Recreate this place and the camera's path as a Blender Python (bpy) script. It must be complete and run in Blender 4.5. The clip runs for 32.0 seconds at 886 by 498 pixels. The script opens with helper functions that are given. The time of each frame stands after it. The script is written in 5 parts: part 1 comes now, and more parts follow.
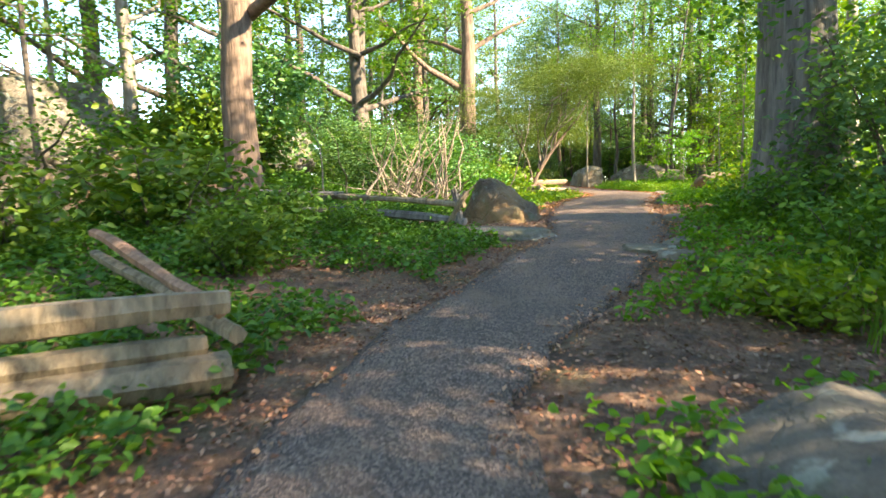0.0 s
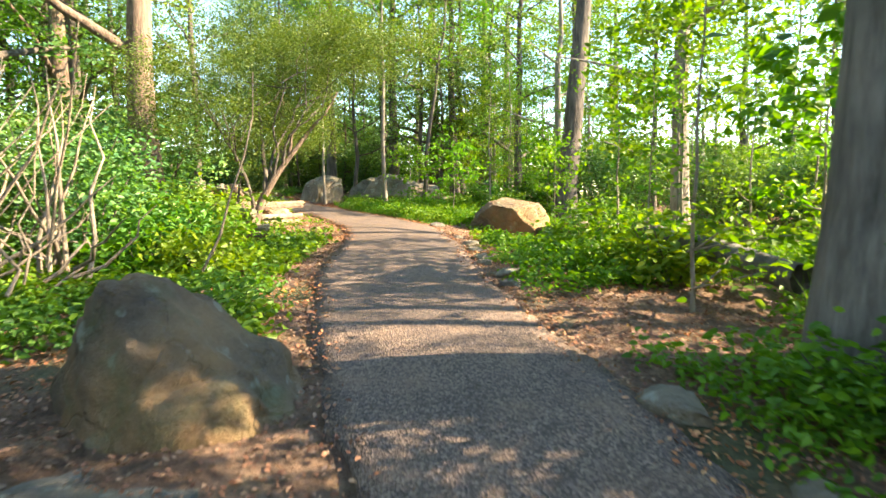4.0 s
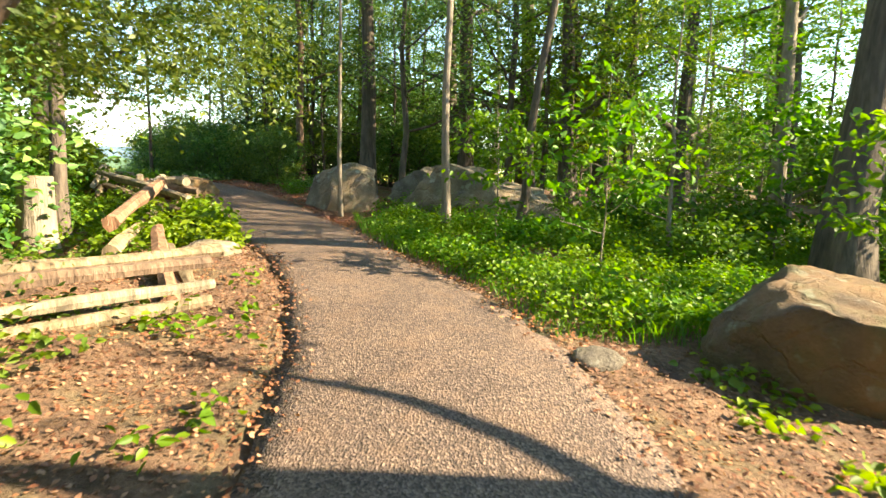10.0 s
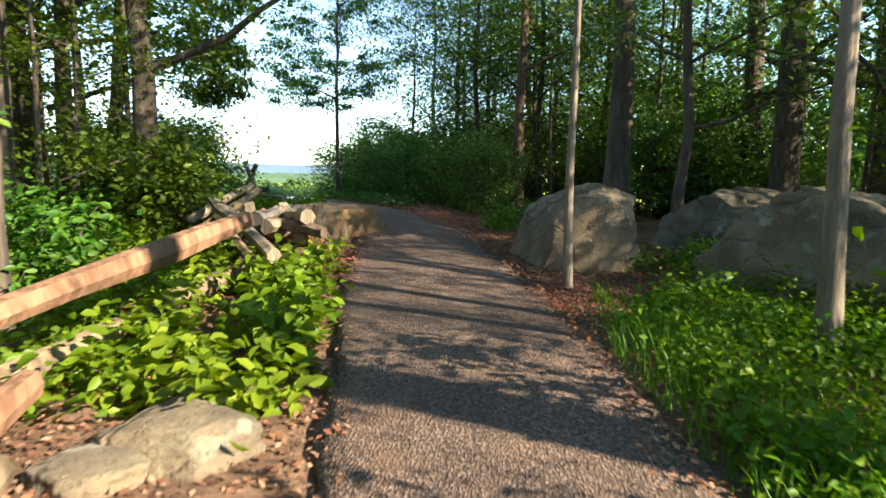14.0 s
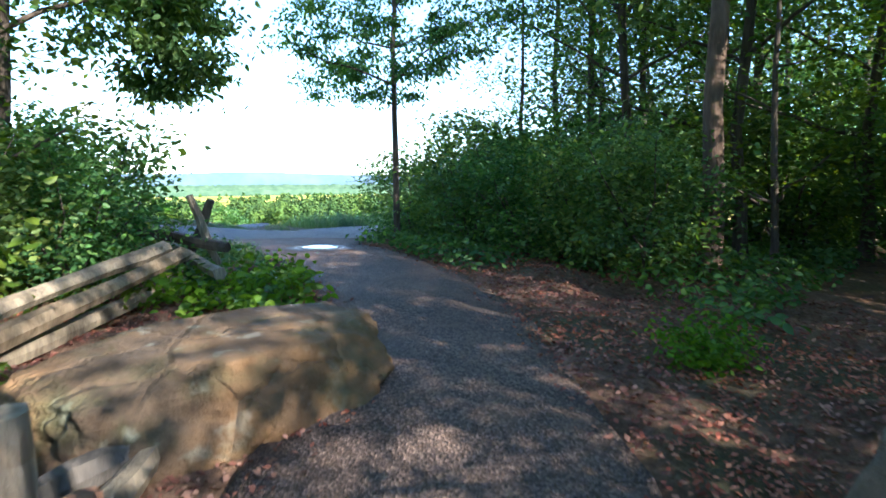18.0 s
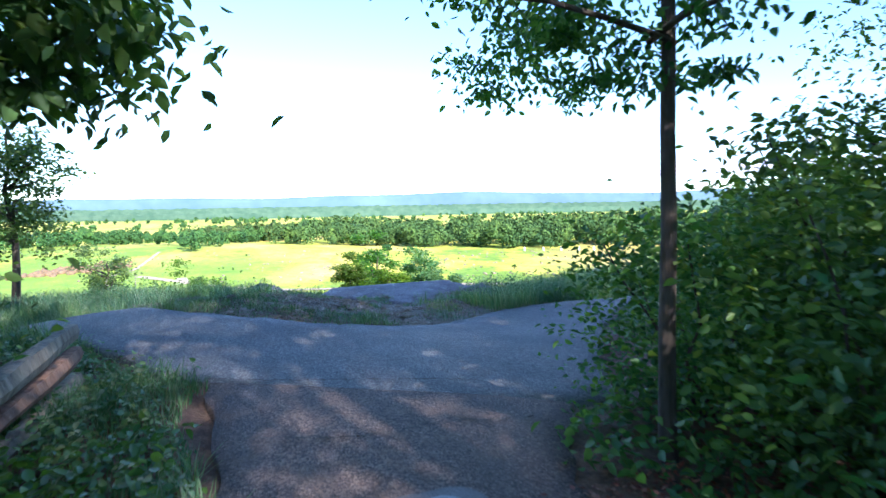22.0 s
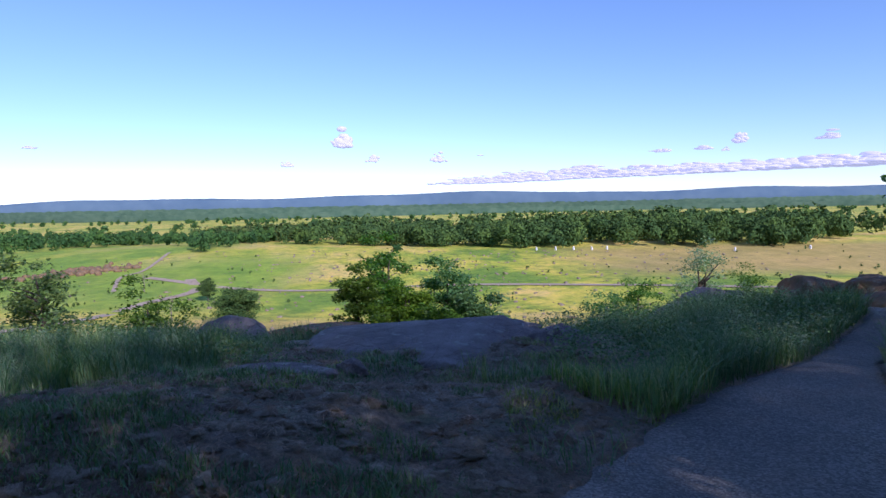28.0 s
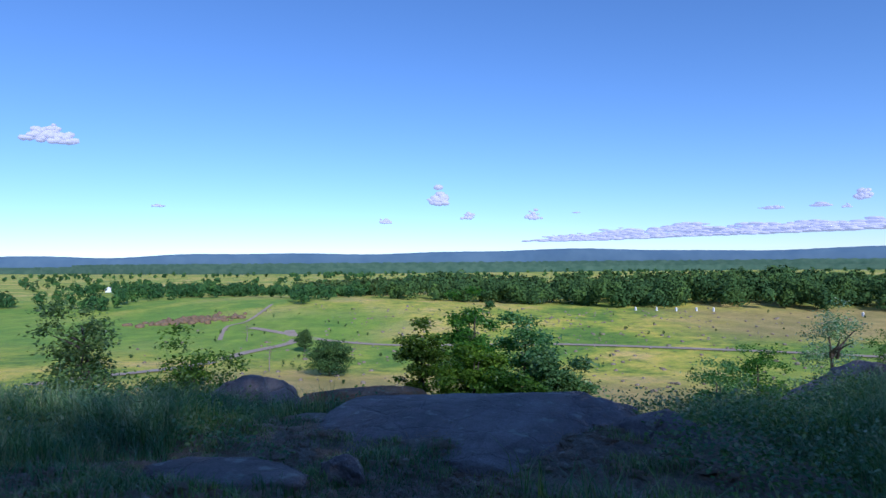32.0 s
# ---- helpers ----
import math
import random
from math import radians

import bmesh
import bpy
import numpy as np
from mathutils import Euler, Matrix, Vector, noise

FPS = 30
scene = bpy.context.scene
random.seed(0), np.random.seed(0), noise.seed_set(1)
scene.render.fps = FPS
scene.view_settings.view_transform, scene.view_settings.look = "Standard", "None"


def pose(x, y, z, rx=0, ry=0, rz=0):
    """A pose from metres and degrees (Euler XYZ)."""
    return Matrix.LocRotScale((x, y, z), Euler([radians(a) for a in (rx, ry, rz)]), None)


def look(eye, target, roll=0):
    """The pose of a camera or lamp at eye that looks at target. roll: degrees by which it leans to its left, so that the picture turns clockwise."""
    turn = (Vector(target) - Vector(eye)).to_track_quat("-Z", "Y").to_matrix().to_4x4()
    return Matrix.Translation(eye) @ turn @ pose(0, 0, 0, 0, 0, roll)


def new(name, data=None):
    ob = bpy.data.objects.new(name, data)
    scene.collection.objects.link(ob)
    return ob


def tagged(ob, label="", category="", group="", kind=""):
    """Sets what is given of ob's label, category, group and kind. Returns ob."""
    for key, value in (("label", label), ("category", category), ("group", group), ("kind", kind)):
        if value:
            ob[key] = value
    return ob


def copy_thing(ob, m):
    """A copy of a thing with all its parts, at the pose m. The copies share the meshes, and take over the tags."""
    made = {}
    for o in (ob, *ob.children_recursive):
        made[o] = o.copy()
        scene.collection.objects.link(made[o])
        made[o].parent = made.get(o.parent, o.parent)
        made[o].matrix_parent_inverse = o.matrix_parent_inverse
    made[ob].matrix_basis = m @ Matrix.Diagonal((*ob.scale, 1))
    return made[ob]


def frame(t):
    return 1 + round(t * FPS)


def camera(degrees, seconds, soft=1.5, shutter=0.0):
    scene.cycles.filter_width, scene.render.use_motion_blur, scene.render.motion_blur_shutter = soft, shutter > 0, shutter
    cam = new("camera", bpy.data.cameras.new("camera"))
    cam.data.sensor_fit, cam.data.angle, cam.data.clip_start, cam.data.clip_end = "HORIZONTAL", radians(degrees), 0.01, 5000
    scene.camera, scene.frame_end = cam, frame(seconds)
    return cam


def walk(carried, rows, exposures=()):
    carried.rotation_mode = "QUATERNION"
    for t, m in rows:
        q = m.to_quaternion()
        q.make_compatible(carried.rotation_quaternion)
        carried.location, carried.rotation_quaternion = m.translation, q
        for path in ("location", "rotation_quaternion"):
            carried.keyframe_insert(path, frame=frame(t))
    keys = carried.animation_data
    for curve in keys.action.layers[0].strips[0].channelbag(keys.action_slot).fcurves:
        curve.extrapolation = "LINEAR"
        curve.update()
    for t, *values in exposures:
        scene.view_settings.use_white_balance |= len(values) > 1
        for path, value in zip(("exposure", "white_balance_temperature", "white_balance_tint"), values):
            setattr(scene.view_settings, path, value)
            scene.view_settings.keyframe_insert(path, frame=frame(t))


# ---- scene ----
cam = camera(72.0, 32.0, soft=1.5, shutter=0.35)
PATH = [
    (0.0, (2.920, -10.185, 0.848), (2.025, -8.404, 0.681), -1.67),
    (0.5, (2.492, -9.518, 1.008), (1.699, -7.687, 0.862), -0.11),
    (1.0, (2.092, -8.791, 1.127), (1.511, -6.885, 0.952), 0.98),
    (1.5, (1.734, -7.979, 1.203), (1.402, -6.013, 1.045), 0.45),
    (2.0, (1.293, -7.163, 1.260), (0.983, -5.195, 1.077), -0.85),
    (2.5, (0.954, -6.233, 1.342), (0.850, -4.247, 1.132), -0.05),
    (3.0, (0.760, -5.296, 1.466), (0.658, -3.311, 1.249), -3.20),
    (3.5, (0.644, -4.308, 1.582), (0.595, -2.319, 1.381), -1.72),
    (5.5, (0.023, -0.110, 1.977), (0.020, 1.880, 1.780), 0.84),
    (6.0, (0.008, 0.753, 2.003), (0.018, 2.739, 1.768), -0.50),
    (6.5, (-0.037, 1.590, 2.023), (-0.052, 3.575, 1.772), -2.20),
    (7.0, (-0.129, 2.348, 2.045), (-0.162, 4.312, 1.666), -1.29),
    (7.5, (-0.096, 3.142, 2.055), (-0.109, 5.105, 1.671), -0.45),
    (8.0, (-0.161, 3.832, 2.089), (-0.215, 5.795, 1.707), 1.13),
    (8.5, (-0.190, 4.597, 2.156), (-0.230, 6.558, 1.769), 0.80),
    (9.0, (-0.212, 5.417, 2.177), (-0.307, 7.387, 1.845), 1.22),
    (9.5, (-0.310, 6.232, 2.190), (-0.560, 8.187, 1.855), -0.20),
    (10.0, (-0.408, 6.947, 2.198), (-0.637, 8.915, 1.930), 1.13),
    (10.5, (-0.511, 7.657, 2.221), (-0.912, 9.594, 1.925), 1.16),
    (11.0, (-0.606, 8.476, 2.239), (-1.016, 10.413, 1.959), 1.16),
    (11.5, (-0.717, 9.253, 2.239), (-1.164, 11.183, 1.962), 1.86),
    (12.0, (-0.854, 10.093, 2.201), (-1.355, 12.009, 1.925), 2.14),
    (12.5, (-1.137, 10.876, 2.135), (-1.817, 12.738, 1.875), 1.16),
    (13.0, (-1.448, 11.638, 2.116), (-2.425, 13.364, 1.861), 1.18),
    (13.5, (-1.746, 12.223, 2.179), (-2.695, 13.969, 1.955), 1.05),
    (14.0, (-2.075, 12.843, 2.276), (-3.019, 14.590, 2.045), 1.04),
    (14.5, (-2.389, 13.630, 2.373), (-3.345, 15.371, 2.142), -0.05),
    (15.0, (-2.744, 14.346, 2.441), (-3.726, 16.073, 2.210), 0.37),
    (15.5, (-3.162, 14.964, 2.476), (-4.234, 16.639, 2.269), -1.31),
    (17.5, (-4.509, 17.875, 2.518), (-5.661, 19.496, 2.306), -1.61),
    (18.0, (-4.927, 18.449, 2.615), (-6.231, 19.951, 2.408), -0.41),
    (18.5, (-5.240, 19.009, 2.676), (-6.545, 20.521, 2.577), -0.96),
    (19.0, (-5.811, 19.581, 2.758), (-7.178, 21.038, 2.654), -1.47),
    (19.5, (-6.309, 20.180, 2.899), (-7.703, 21.611, 2.810), -0.33),
    (20.0, (-6.900, 20.834, 2.985), (-8.351, 22.207, 2.892), 0.32),
    (20.5, (-7.563, 21.342, 3.028), (-9.166, 22.534, 2.921), -0.86),
    (21.0, (-8.173, 21.846, 3.095), (-9.778, 23.033, 2.968), -0.74),
    (21.5, (-8.802, 22.242, 3.180), (-10.486, 23.310, 3.029), -0.66),
    (22.0, (-9.520, 22.534, 3.271), (-11.262, 23.506, 3.131), -0.95),
    (22.5, (-10.082, 22.811, 3.328), (-11.829, 23.774, 3.189), -0.26),
    (23.0, (-10.379, 22.933, 3.375), (-12.141, 23.868, 3.221), 0.41),
    (23.5, (-10.950, 23.046, 3.411), (-12.714, 23.975, 3.263), 0.45),
    (24.0, (-11.487, 23.189, 3.440), (-13.256, 24.113, 3.303), -0.41),
    (24.5, (-11.993, 23.341, 3.436), (-13.765, 24.256, 3.290), -0.50),
    (25.0, (-12.607, 23.557, 3.398), (-14.332, 24.554, 3.226), -0.83),
    (25.5, (-13.152, 23.807, 3.368), (-14.876, 24.808, 3.203), -0.81),
    (27.5, (-14.351, 24.504, 3.246), (-16.090, 25.480, 3.099), -1.01),
    (28.0, (-14.543, 24.530, 3.242), (-16.301, 25.474, 3.101), -1.18),
    (28.5, (-14.693, 24.604, 3.227), (-16.462, 25.525, 3.084), -1.36),
    (29.0, (-14.842, 24.786, 3.215), (-16.614, 25.701, 3.078), -1.69),
    (29.5, (-15.048, 24.990, 3.194), (-16.827, 25.893, 3.057), -1.50),
    (30.0, (-15.371, 25.204, 3.138), (-17.155, 26.099, 3.005), -1.71),
    (30.5, (-15.538, 25.421, 3.110), (-17.372, 26.209, 2.985), -1.53),
    (31.0, (-15.795, 25.597, 3.077), (-17.638, 26.367, 2.984), -0.78),
    (31.5, (-16.120, 25.817, 3.034), (-17.988, 26.531, 3.070), -0.73),
    (32.0, (-16.447, 26.047, 2.980), (-18.332, 26.715, 3.029), -0.46),
]
walk(cam, [(t, look(eye, target, roll)) for t, eye, target, roll in PATH],
     exposures=((0, 2.8, 7200, 6), (3.5, 2.8, 7200, 6), (5.5, 2.7, 7700, 2), (8, 2.45, 7700, 2), (11, 2.25, 7500, 4), (13, 1.8, 6900, 5), (15.5, 2.1, 6400, 8), (17.5, 2.2, 5650, 10),
                (20.5, 2.55, 5300, 12), (21.5, 2.2, 5250, 13), (23, 1.0, 4650, 22), (24, 0.5, 4550, 28), (25.5, 0.32, 4900, 32), (28, 0.15, 5100, 30), (31, 0.03, 5050, 28), (32, -0.2, 4600, 19)))

# ---- world, sun ----
SUN_HIGH, SUN_TURN = 30.0, 88.0        # degrees above the level; clockwise from +y
world = bpy.data.worlds.new("sky")
scene.world = world
world.use_nodes = True
wn = world.node_tree
sky = wn.nodes.new("ShaderNodeTexSky")
sky.sky_type, sky.sun_disc = 'NISHITA', False
sky.sun_elevation, sky.sun_rotation = radians(SUN_HIGH), radians(SUN_TURN)
sky.altitude, sky.air_density, sky.dust_density, sky.ozone_density = 600, 1.0, 0.05, 2.0
wn.links.new(sky.outputs[0], wn.nodes["Background"].inputs[0])
wn.nodes["Background"].inputs[1].default_value = 0.13
sun = new("sun", bpy.data.lights.new("sun", 'SUN'))
sun.data.energy, sun.data.angle, sun.data.color = 5.0, radians(0.55), (1.0, 0.86, 0.66)
a_, e_ = radians(SUN_TURN), radians(SUN_HIGH)
sun.matrix_world = look((30, 0, 30), (30 - math.sin(a_) * math.cos(e_), -math.cos(a_) * math.cos(e_), 30 - math.sin(e_)))

# ---- materials ----


def material(name, rough=0.8):
    m = bpy.data.materials.new(name)
    m.use_nodes = True
    nt = m.node_tree
    nt.nodes["Principled BSDF"].inputs["Roughness"].default_value = rough
    return m, nt, nt.nodes["Principled BSDF"]


def put(nt, kind, **values):
    n = nt.nodes.new(kind)
    for k, v in values.items():
        n.inputs[k.replace("_", " ")].default_value = v
    return n


def ramp(nt, source, stops):
    """A colour ramp fed from source; stops are (place, colour)."""
    n = nt.nodes.new("ShaderNodeValToRGB")
    el = n.color_ramp.elements
    while len(el) < len(stops):
        el.new(0.5)
    for e, (p, c) in zip(el, stops):
        e.position, e.color = p, (*c, 1)
    nt.links.new(source, n.inputs[0])
    return n.outputs[0]


def mix(nt, a, b, fac, how='MIX'):
    n = nt.nodes.new("ShaderNodeMix")
    n.data_type, n.blend_type = 'RGBA', how
    for socket, v in ((n.inputs[0], fac), (n.inputs[6], a), (n.inputs[7], b)):
        if isinstance(v, (int, float)):
            socket.default_value = v
        elif isinstance(v, tuple):
            socket.default_value = (*v, 1)
        else:
            nt.links.new(v, socket)
    return n.outputs[2]


def grain(nt, scale, detail=4.0, rough=0.6, stretch=None, space="Object"):
    """A noise in metres."""
    co = nt.nodes.new("ShaderNodeTexCoord")
    out = co.outputs[space]
    if stretch:
        mp = put(nt, "ShaderNodeMapping", Scale=stretch)
        nt.links.new(out, mp.inputs[0])
        out = mp.outputs[0]
    n = put(nt, "ShaderNodeTexNoise", Scale=scale, Detail=detail, Roughness=rough)
    nt.links.new(out, n.inputs["Vector"])
    return n.outputs[0]


def bump(nt, bs, height, strength, distance):
    b = put(nt, "ShaderNodeBump", Strength=strength, Distance=distance)
    nt.links.new(height, b.inputs["Height"])
    nt.links.new(b.outputs[0], bs.inputs["Normal"])


def leaf_material(name, dark, mid, light, through_=0.4, rough=0.45, patch=0.0):
    m, nt, bs = material(name, rough)
    geo = nt.nodes.new("ShaderNodeNewGeometry")
    ob = nt.nodes.new("ShaderNodeObjectInfo")
    c = ramp(nt, geo.outputs["Random Per Island"], ((0, dark), (0.55, mid), (1, light)))
    hue = put(nt, "ShaderNodeHueSaturation")
    if patch:
        c = mix(nt, c, ramp(nt, grain(nt, patch, 3), ((0.3, (0.5, 0.62, 0.7)), (0.5, (1.0, 1.0, 1.0)), (0.7, (1.55, 1.35, 0.9)))), 1.0, 'MULTIPLY')
    nt.links.new(c, hue.inputs["Color"])
    mr = put(nt, "ShaderNodeMapRange", To_Min=0.47, To_Max=0.525)
    nt.links.new(ob.outputs["Random"], mr.inputs[0])
    nt.links.new(mr.outputs[0], hue.inputs["Hue"])
    nt.links.new(hue.outputs[0], bs.inputs["Base Color"])
    bs.inputs["Specular IOR Level"].default_value = 0.35
    tr = nt.nodes.new("ShaderNodeBsdfTranslucent")
    nt.links.new(mix(nt, hue.outputs[0], (1.0, 1.0, 0.2), 1.0, 'MULTIPLY'), tr.inputs[0])
    ms = nt.nodes.new("ShaderNodeMixShader")
    ms.inputs[0].default_value = through_
    nt.links.new(bs.outputs[0], ms.inputs[1])
    nt.links.new(tr.outputs[0], ms.inputs[2])
    nt.links.new(ms.outputs[0], nt.nodes["Material Output"].inputs[0])
    return m


def bark_material(name, dark, light, scale=1.0, moss=0.0):
    m, nt, bs = material(name, 0.9)
    n = grain(nt, 9 * scale, 6, 0.65, (1, 1, 0.16))
    c = ramp(nt, n, ((0.3, dark), (0.62, light)))
    big = grain(nt, 1.3, 3)
    c = mix(nt, c, tuple(0.55 * v for v in dark), ramp(nt, big, ((0.45, (0, 0, 0)), (0.75, (0.6, 0.6, 0.6)))))
    if moss:
        c = mix(nt, c, (0.07, 0.09, 0.03), ramp(nt, grain(nt, 2.2, 5), ((0.52, (0, 0, 0)), (0.7, (moss, moss, moss)))))
    nt.links.new(c, bs.inputs["Base Color"])
    bump(nt, bs, n, 1.0, 0.05)
    return m


def rock_material(name, dark, mid, light, moss=0.5, ochre=0.0):
    m, nt, bs = material(name, 0.88)
    n = grain(nt, 1.6, 8, 0.62)
    c = ramp(nt, n, ((0.3, dark), (0.5, mid), (0.72, light)))
    fine = grain(nt, 38, 5, 0.7)
    c = mix(nt, c, ramp(nt, fine, ((0.3, (0.45, 0.45, 0.45)), (0.7, (1.15, 1.15, 1.15)))), 0.6, 'MULTIPLY')
    c = mix(nt, c, (0.46, 0.47, 0.4), ramp(nt, grain(nt, 5.5, 3, 0.5), ((0.6, (0, 0, 0)), (0.68, (0.5, 0.5, 0.5)))))
    if ochre:
        c = mix(nt, c, (0.30, 0.15, 0.05), ramp(nt, grain(nt, 0.9, 4), ((0.4, (0, 0, 0)), (0.6, (ochre, ochre, ochre)))))
    if moss:
        c = mix(nt, c, (0.07, 0.09, 0.03), ramp(nt, grain(nt, 2.7, 6), ((0.5, (0, 0, 0)), (0.68, (moss, moss, moss)))))
    nt.links.new(c, bs.inputs["Base Color"])
    crack = nt.nodes.new("ShaderNodeTexVoronoi")
    crack.feature = 'DISTANCE_TO_EDGE'
    crack.inputs["Scale"].default_value = 2.3
    warp = mix(nt, nt.nodes.new("ShaderNodeTexCoord").outputs["Object"], grain(nt, 2.0, 5), 0.3)
    nt.links.new(warp, crack.inputs["Vector"])
    edge = ramp(nt, crack.outputs["Distance"], ((0.0, (0, 0, 0)), (0.045, (1, 1, 1))))
    b1 = mix(nt, mix(nt, n, fine, 0.35), edge, 0.22)
    bump(nt, bs, b1, 1.0, 0.11)
    return m


LEAF_FOREST = leaf_material("forest_leaf", (0.045, 0.110, 0.014), (0.085, 0.185, 0.020), (0.150, 0.260, 0.026), 0.48)
LEAF_LIGHT = leaf_material("bright_leaf", (0.080, 0.170, 0.012), (0.140, 0.270, 0.018), (0.220, 0.350, 0.026), 0.52)
LEAF_DARK = leaf_material("shade_leaf", (0.070, 0.150, 0.055), (0.130, 0.250, 0.085), (0.230, 0.350, 0.110), 0.45, 0.45, 0.6)
LEAF_OLIVE = leaf_material("olive_leaf", (0.070, 0.115, 0.022), (0.120, 0.175, 0.032), (0.200, 0.240, 0.050), 0.42)
LEAF_HERB = leaf_material("herb_leaf", (0.050, 0.130, 0.016), (0.095, 0.200, 0.024), (0.170, 0.290, 0.034), 0.42)
LEAF_GRASS = leaf_material("grass_blade", (0.105, 0.205, 0.105), (0.180, 0.320, 0.160), (0.370, 0.410, 0.290), 0.3, 0.55, 0.9)
LEAF_FAR = leaf_material("far_leaf", (0.044, 0.092, 0.024), (0.060, 0.120, 0.028), (0.080, 0.145, 0.032), 0.1, 0.95, 0.06)
LITTER = leaf_material("dead_leaf", (0.140, 0.060, 0.032), (0.310, 0.150, 0.080), (0.470, 0.290, 0.180), 0.15, 0.8, 0.8)
BARK_OAK = bark_material("oak_bark", (0.050, 0.042, 0.036), (0.200, 0.175, 0.155))
BARK = bark_material("forest_bark", (0.045, 0.034, 0.027), (0.150, 0.115, 0.090), 1.4)
BARK_PALE = bark_material("pale_bark", (0.140, 0.110, 0.085), (0.330, 0.270, 0.215), 1.6)
BARK_RED = bark_material("red_bark", (0.075, 0.048, 0.034), (0.230, 0.150, 0.105), 1.3)
WOOD_RAIL = bark_material("weathered_rail", (0.095, 0.066, 0.040), (0.350, 0.260, 0.165), 1.2, moss=0.14)
WOOD_RED = bark_material("reddish_rail", (0.130, 0.060, 0.035), (0.370, 0.200, 0.120), 1.2)
WOOD_GREY = bark_material("grey_rail", (0.120, 0.095, 0.070), (0.380, 0.310, 0.220), 1.2, moss=0.1)
TWIG = bark_material("dry_twig", (0.170, 0.120, 0.085), (0.420, 0.320, 0.240), 2.0)
ROCK = rock_material("granite", (0.070, 0.058, 0.046), (0.170, 0.140, 0.108), (0.320, 0.275, 0.215), 0.5)
ROCK_TAN = rock_material("tan_boulder", (0.080, 0.055, 0.036), (0.175, 0.120, 0.076), (0.300, 0.230, 0.150), 0.6, 0.6)
ROCK_PALE = rock_material("pale_boulder", (0.110, 0.088, 0.064), (0.250, 0.205, 0.150), (0.430, 0.370, 0.280), 0.35, 0.25)
ROCK_PURPLE = rock_material("dark_slab", (0.120, 0.100, 0.104), (0.240, 0.205, 0.210), (0.370, 0.325, 0.320), 0.12)



def asphalt_material(name, low, mid, high, dust):
    m, nt, bs = material(name, 0.82)
    fine = grain(nt, 95, 3, 0.6)
    speck = nt.nodes.new("ShaderNodeTexVoronoi")
    speck.inputs["Scale"].default_value = 72
    nt.links.new(nt.nodes.new("ShaderNodeTexCoord").outputs["Object"], speck.inputs["Vector"])
    c = ramp(nt, speck.outputs["Color"], ((0.1, low), (0.55, mid), (0.95, high)))
    c = mix(nt, c, ramp(nt, grain(nt, 1.1, 5), ((0.3, (0.62, 0.60, 0.60)), (0.7, (1.12, 1.08, 1.0)))), 0.8, 'MULTIPLY')
    c = mix(nt, c, (0.21, 0.125, 0.08), ramp(nt, grain(nt, 2.4, 6), ((0.50, (0, 0, 0)), (0.72, (dust, dust, dust)))))
    nt.links.new(c, bs.inputs["Base Color"])
    bump(nt, bs, mix(nt, speck.outputs["Distance"], fine, 0.4), 0.9, 0.02)
    return m


ASPHALT = asphalt_material("asphalt", (0.040, 0.029, 0.025), (0.132, 0.087, 0.069), (0.310, 0.220, 0.176), 0.55)
# paler, greyer copy of the asphalt, coloured for the skylit shade at the brow
ASPHALT_SHADE = asphalt_material("shade_grey_asphalt", (0.110, 0.105, 0.104), (0.205, 0.195, 0.190), (0.360, 0.345, 0.330), 0.15)

m, nt, bs = material("ground", 0.95)
woods = ramp(nt, grain(nt, 3.2, 8, 0.7), ((0.3, (0.075, 0.044, 0.028)), (0.5, (0.205, 0.115, 0.070)), (0.72, (0.340, 0.210, 0.135))))
woods = mix(nt, woods, (0.055, 0.080, 0.025), ramp(nt, grain(nt, 0.8, 4), ((0.52, (0, 0, 0)), (0.66, (0.75, 0.75, 0.75)))))
bare = ramp(nt, grain(nt, 4.0, 8, 0.7), ((0.3, (0.145, 0.125, 0.105)), (0.55, (0.310, 0.268, 0.215)), (0.75, (0.480, 0.435, 0.340))))
bare = mix(nt, bare, (0.130, 0.170, 0.075), ramp(nt, grain(nt, 1.7, 5), ((0.5, (0, 0, 0)), (0.62, (0.6, 0.6, 0.6)))))
big = grain(nt, 0.013, 7, 0.68)
field = ramp(nt, big, ((0.40, (0.150, 0.250, 0.016)), (0.47, (0.310, 0.360, 0.024)), (0.54, (0.500, 0.440, 0.050)), (0.62, (0.580, 0.440, 0.130))))
field = mix(nt, field, ramp(nt, grain(nt, 0.14, 8, 0.75), ((0.36, (0.40, 0.55, 0.40)), (0.5, (1.1, 1.1, 0.95)), (0.66, (1.5, 1.3, 1.2)))), 0.9, 'MULTIPLY')
at1 = nt.nodes.new("ShaderNodeAttribute")
at1.attribute_name = "bare"
at2 = nt.nodes.new("ShaderNodeAttribute")
at2.attribute_name = "field"
c = mix(nt, woods, bare, at1.outputs["Fac"])
for zone, tint in (("lush", ((0.35, (0.110, 0.230, 0.014)), (0.65, (0.250, 0.380, 0.024)))), ("dry", ((0.35, (0.300, 0.230, 0.060)), (0.65, (0.520, 0.360, 0.120))))):
    at = nt.nodes.new("ShaderNodeAttribute")
    at.attribute_name = zone
    field = mix(nt, field, ramp(nt, grain(nt, 0.06, 8, 0.7), tint), at.outputs["Fac"])
c = mix(nt, c, field, at2.outputs["Fac"])
c = mix(nt, c, ramp(nt, grain(nt, 23, 6, 0.75), ((0.34, (0.45, 0.42, 0.40)), (0.5, (1.0, 1.0, 1.0)), (0.66, (1.5, 1.45, 1.4)))), 0.75, 'MULTIPLY')
nt.links.new(c, bs.inputs["Base Color"])
